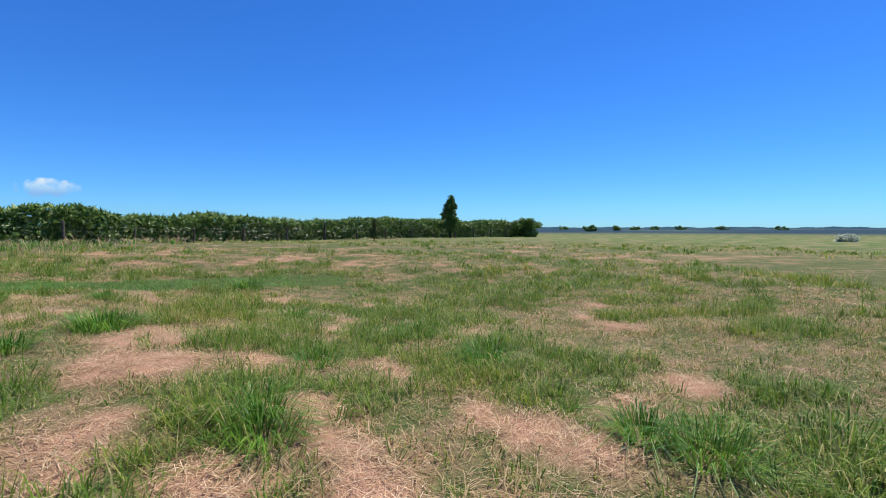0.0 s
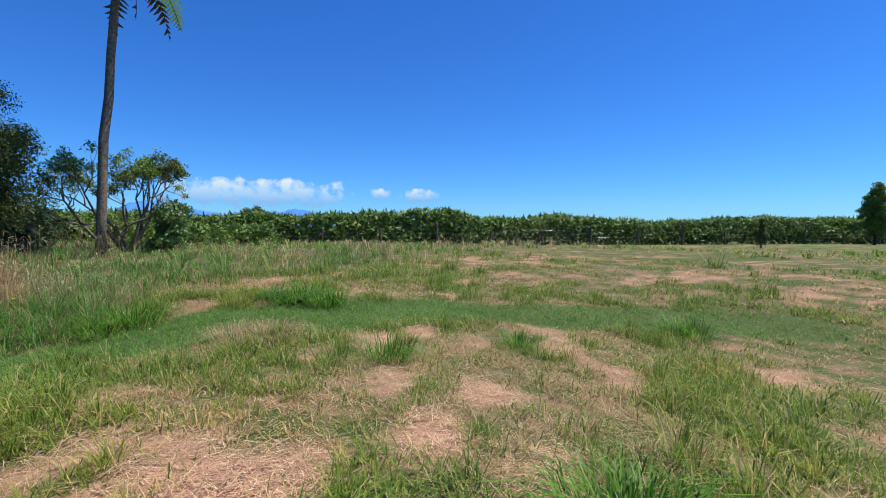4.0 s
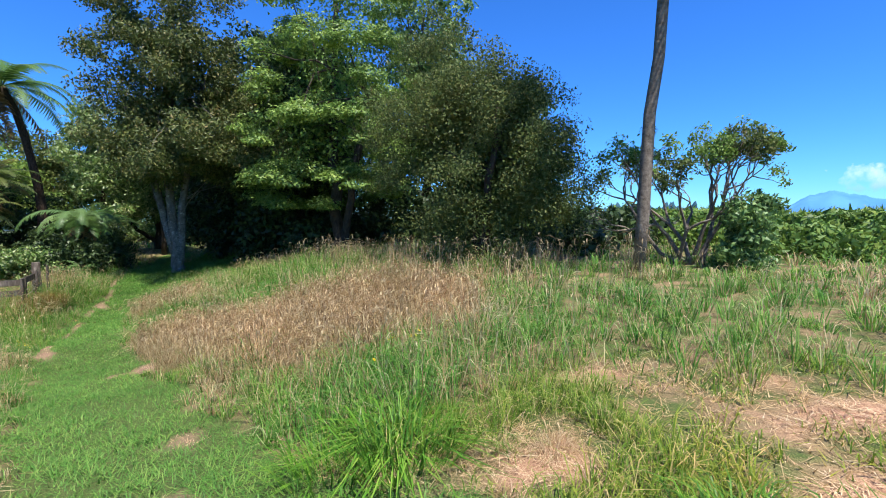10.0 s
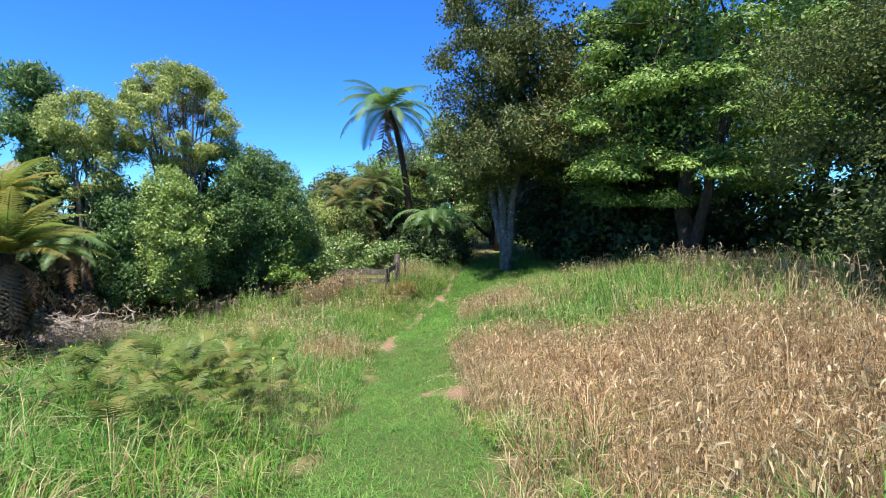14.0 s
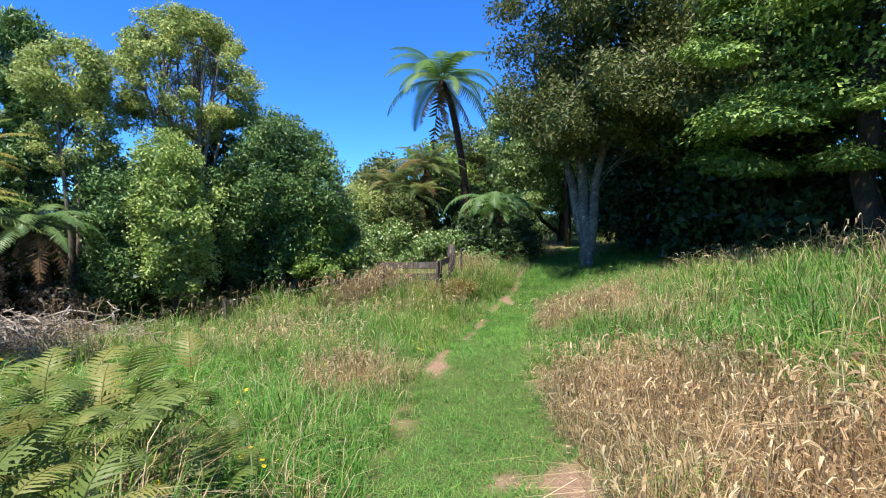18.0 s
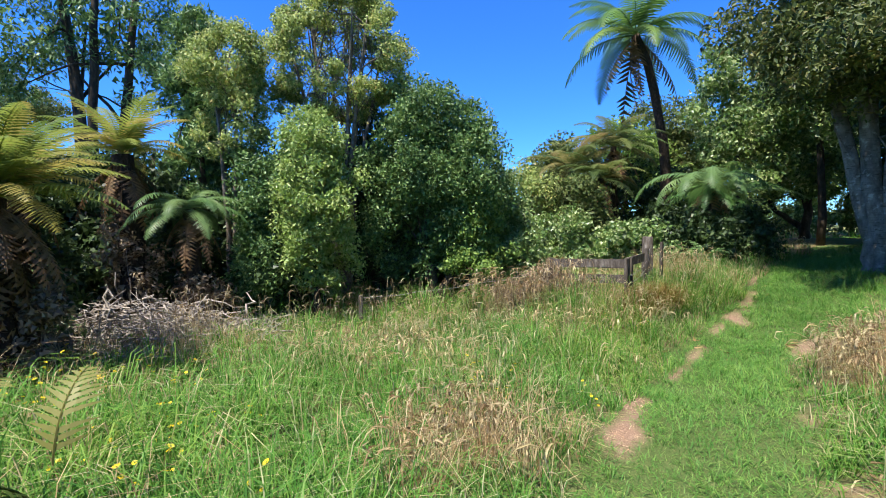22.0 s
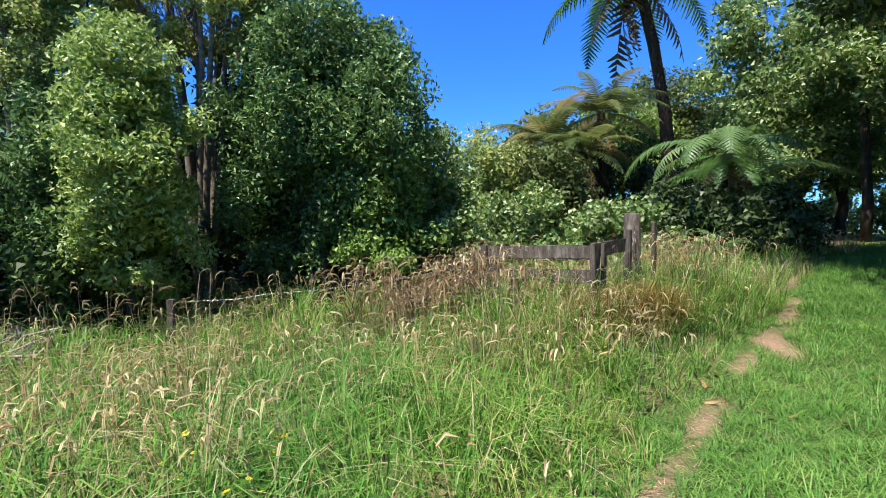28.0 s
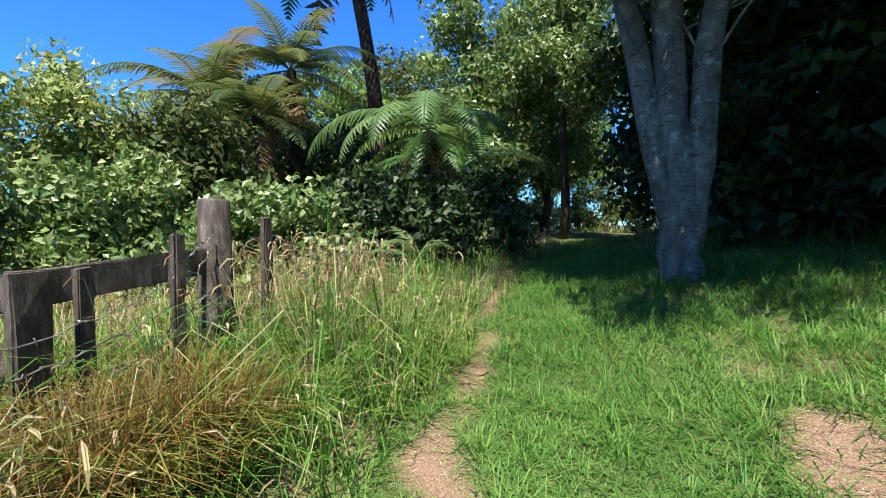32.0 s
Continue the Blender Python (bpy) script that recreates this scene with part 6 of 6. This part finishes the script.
# bracken on the bank
for i, (tx, ty, k) in enumerate(((-12.4, -1.8, 0.6), (-12.9, -1.2, 0.5), (-12.2, -0.9, 0.55), (-11.6, -1.6, 0.6), (-12.4, 0.0, 0.45), (-11.3, -0.5, 0.55), (-10.5, -1.0, 0.55), (-11.4, 0.4, 0.5))):
    top = thing("bracken_fern", tx, ty, float(land(tx, ty)) + 0.05, "bushy green bracken fern on the bank beside the track", "fern", "bracken on the bank")
    for j in range(34):
        k2 = k * rng.uniform(0.55, 1.05)
        m = Matrix.Translation((rng.normal(0, 0.3), rng.normal(0, 0.3), 0.10 + 0.75 * rng.random())) @ pose(0, 0, 0, 0, rng.uniform(-16, 16), j * 137.5 + i * 40) @ Matrix.Diagonal((k2, k2, k2, 1))
        part("frond", FRONDS["bracken"][j % 2], top, at=m)

# yellow flowers
def flower_data():
    v, f = [], []
    for j in range(11):
        a = j * 2 * math.pi / 11
        d, s = np.array([math.cos(a), math.sin(a), 0.25]), np.array([-math.sin(a), math.cos(a), 0])
        k = len(v)
        v += [d * 0.003, d * 0.011 + s * 0.004, d * 0.017, d * 0.011 - s * 0.004]
        f += [(k, k + 1, k + 2), (k, k + 2, k + 3)]
    return mesh_data("flower", np.array(v), f, [PETAL])


FLOWER = flower_data()
STEMS = []
for _ in range(5):
    tip = np.array([rng.normal(0, 0.07), rng.normal(0, 0.07), rng.uniform(0.30, 0.46)])
    STEMS.append((mesh_data("stem", *tube(bend((0, 0, 0), tip, 4, 0, 0.01), np.linspace(0.003, 0.0015, 4), 4, cap=False), [DARK_GRASS]), tip))
spots = [(-19.5, 0.1, 0.4, 12, 0.7), (-10.8, -5.9, 0.6, 10, 1.1), (-12.2, -3.6, 0.5, 7, 1.0), (-9.8, -7.0, 0.5, 8, 1.1), (-13.1, -1.4, 0.3, 6, 0.9), (-15.3, -6.3, 0.4, 5, 1.0), (-15.4, -5.2, 0.4, 5, 0.9), (-11.4, -4.7, 0.7, 7, 0.9), (-12.4, -4.2, 0.5, 4, 0.8), (-8.9, -6.2, 0.5, 8, 1.1), (-10.6, 6.2, 0.5, 4, 0.4), (-18.9, -10.6, 0.3, 3, 0.9), (-18.2, -8.6, 0.5, 5, 0.9), (-14.8, 5.6, 0.5, 4, 1.0)]
for sx, sy, sr, count, k in spots:
    for i in range(count):
        tx, ty = sx + rng.normal(0, sr), sy + rng.normal(0, sr * 0.7)
        top = thing("yellow_wildflower", tx, ty, float(land(tx, ty)), "wild plant with small bright yellow daisy flowers", "flower", "yellow wildflowers in the grass", rng.uniform(0, 360))
        for j in range(3 + i % 3):
            me, tip = STEMS[(i + j) % 5]
            q = k * rng.uniform(0.75, 1.2)
            stem = part("stem", me, top, at=pose(0, 0, 0, 0, 0, j * 115) @ Matrix.Diagonal((q, q, q, 1)))
            part("flower", FLOWER, stem, at=Matrix.Translation(tip) @ pose(0, 0, 0, rng.uniform(-30, 30), rng.uniform(-30, 30), 0) @ Matrix.Diagonal((1.4, 1.4, 1.4, 1)))

# fallen leaves on the worn earth
bm = bmesh.new()
rows = [[bm.verts.new((u * 0.07, v * 0.020 * (1 - abs(u) ** 1.8) ** 0.6 if abs(u) < 1 else 0.0, 0.004 + 0.010 * u * u - 0.003 * (1 - abs(v)))) for v in (-1, 0, 1)] for u in np.linspace(-0.98, 0.98, 6)]
for r0, r1 in zip(rows, rows[1:]):
    for q in range(2):
        bm.faces.new((r0[q], r1[q], r1[q + 1], r0[q + 1]))
bmesh.ops.solidify(bm, geom=bm.faces[:], thickness=0.0012)
LEAF = bpy.data.meshes.new("fallen_leaf")
bm.to_mesh(LEAF)
bm.free()
LEAF.materials.append(DEAD_LEAF)
for i in range(60):
    cx, cy, cr = ((-21.1, -7.3, 0.5), (-22.6, -7.8, 0.35), (-20.9, -6.9, 0.6), (-22.4, -10.6, 0.4), (-19.6, -8.2, 0.4))[i % 5]
    tx, ty = cx + rng.normal(0, cr), cy + rng.normal(0, cr)
    ob = new("fallen_leaf", LEAF)
    k = rng.uniform(0.7, 1.5)
    ob.matrix_basis = Matrix.Translation((tx, ty, float(land(tx, ty)) + 0.012 + 0.05 * rng.random() * (bare_earth(tx, ty) < 0.4))) @ pose(0, 0, 0, rng.uniform(-25, 25), rng.uniform(-20, 20), rng.uniform(0, 360)) @ Matrix.Diagonal((k, k, k, 1))
    tagged(ob, "dry curled brown leaf fallen on the worn track", "leaf", "fallen leaves on the track")

# wire that runs on from the board fence
barbed(rel(-17.7, -11.27, -0.35), rel(-13.2, -10.4, -0.85), -0.1)
square_post(-13.2, -10.4, -0.8, 0.09, 0.09, 10)

# scattered bushes on the open plain
for i, (az, d, r, h) in enumerate(((-17.5, 190, 2.2, 2.2), (-20.5, 260, 3.0, 2.4), (-22.5, 320, 3.6, 2.6), (-24.5, 360, 4.0, 2.6), (-27.0, 380, 4.5, 2.8), (-31, 420, 5.0, 3.0), (-36, 400, 5.0, 2.8), (-14.5, 360, 4.5, 3.0))):
    tx, ty = -math.sin(math.radians(az)) * d, math.cos(math.radians(az)) * d
    tree("plain_bush", tx, ty, "dark round bush far out on the plain", [], [(0, 0, h * 0.45, r, r, h * 0.5, 14)], HEDGE_LEAF, BARK_DARK, 50, 1.0, 0.5, 0.6, 2, group="bushes on the plain", category="shrub")
tree("white_blossom_bush", 40.0, 46.0, "low bush covered in white blossom on the open pasture", [], [(0, 0, 0.35, 0.9, 0.7, 0.35, 14), (0.6, 0.2, 0.5, 0.5, 0.5, 0.4, 8)], WHITE_LEAF, BARK_DARK, 90, 0.4, 0.14, 0.5, 3, category="shrub")

# from units of the plan to metres
for ob in scene.objects:
    if ob.parent is None and ob not in (cam, sun):
        ob.matrix_basis = Matrix.Scale(UNIT, 4) @ ob.matrix_basis
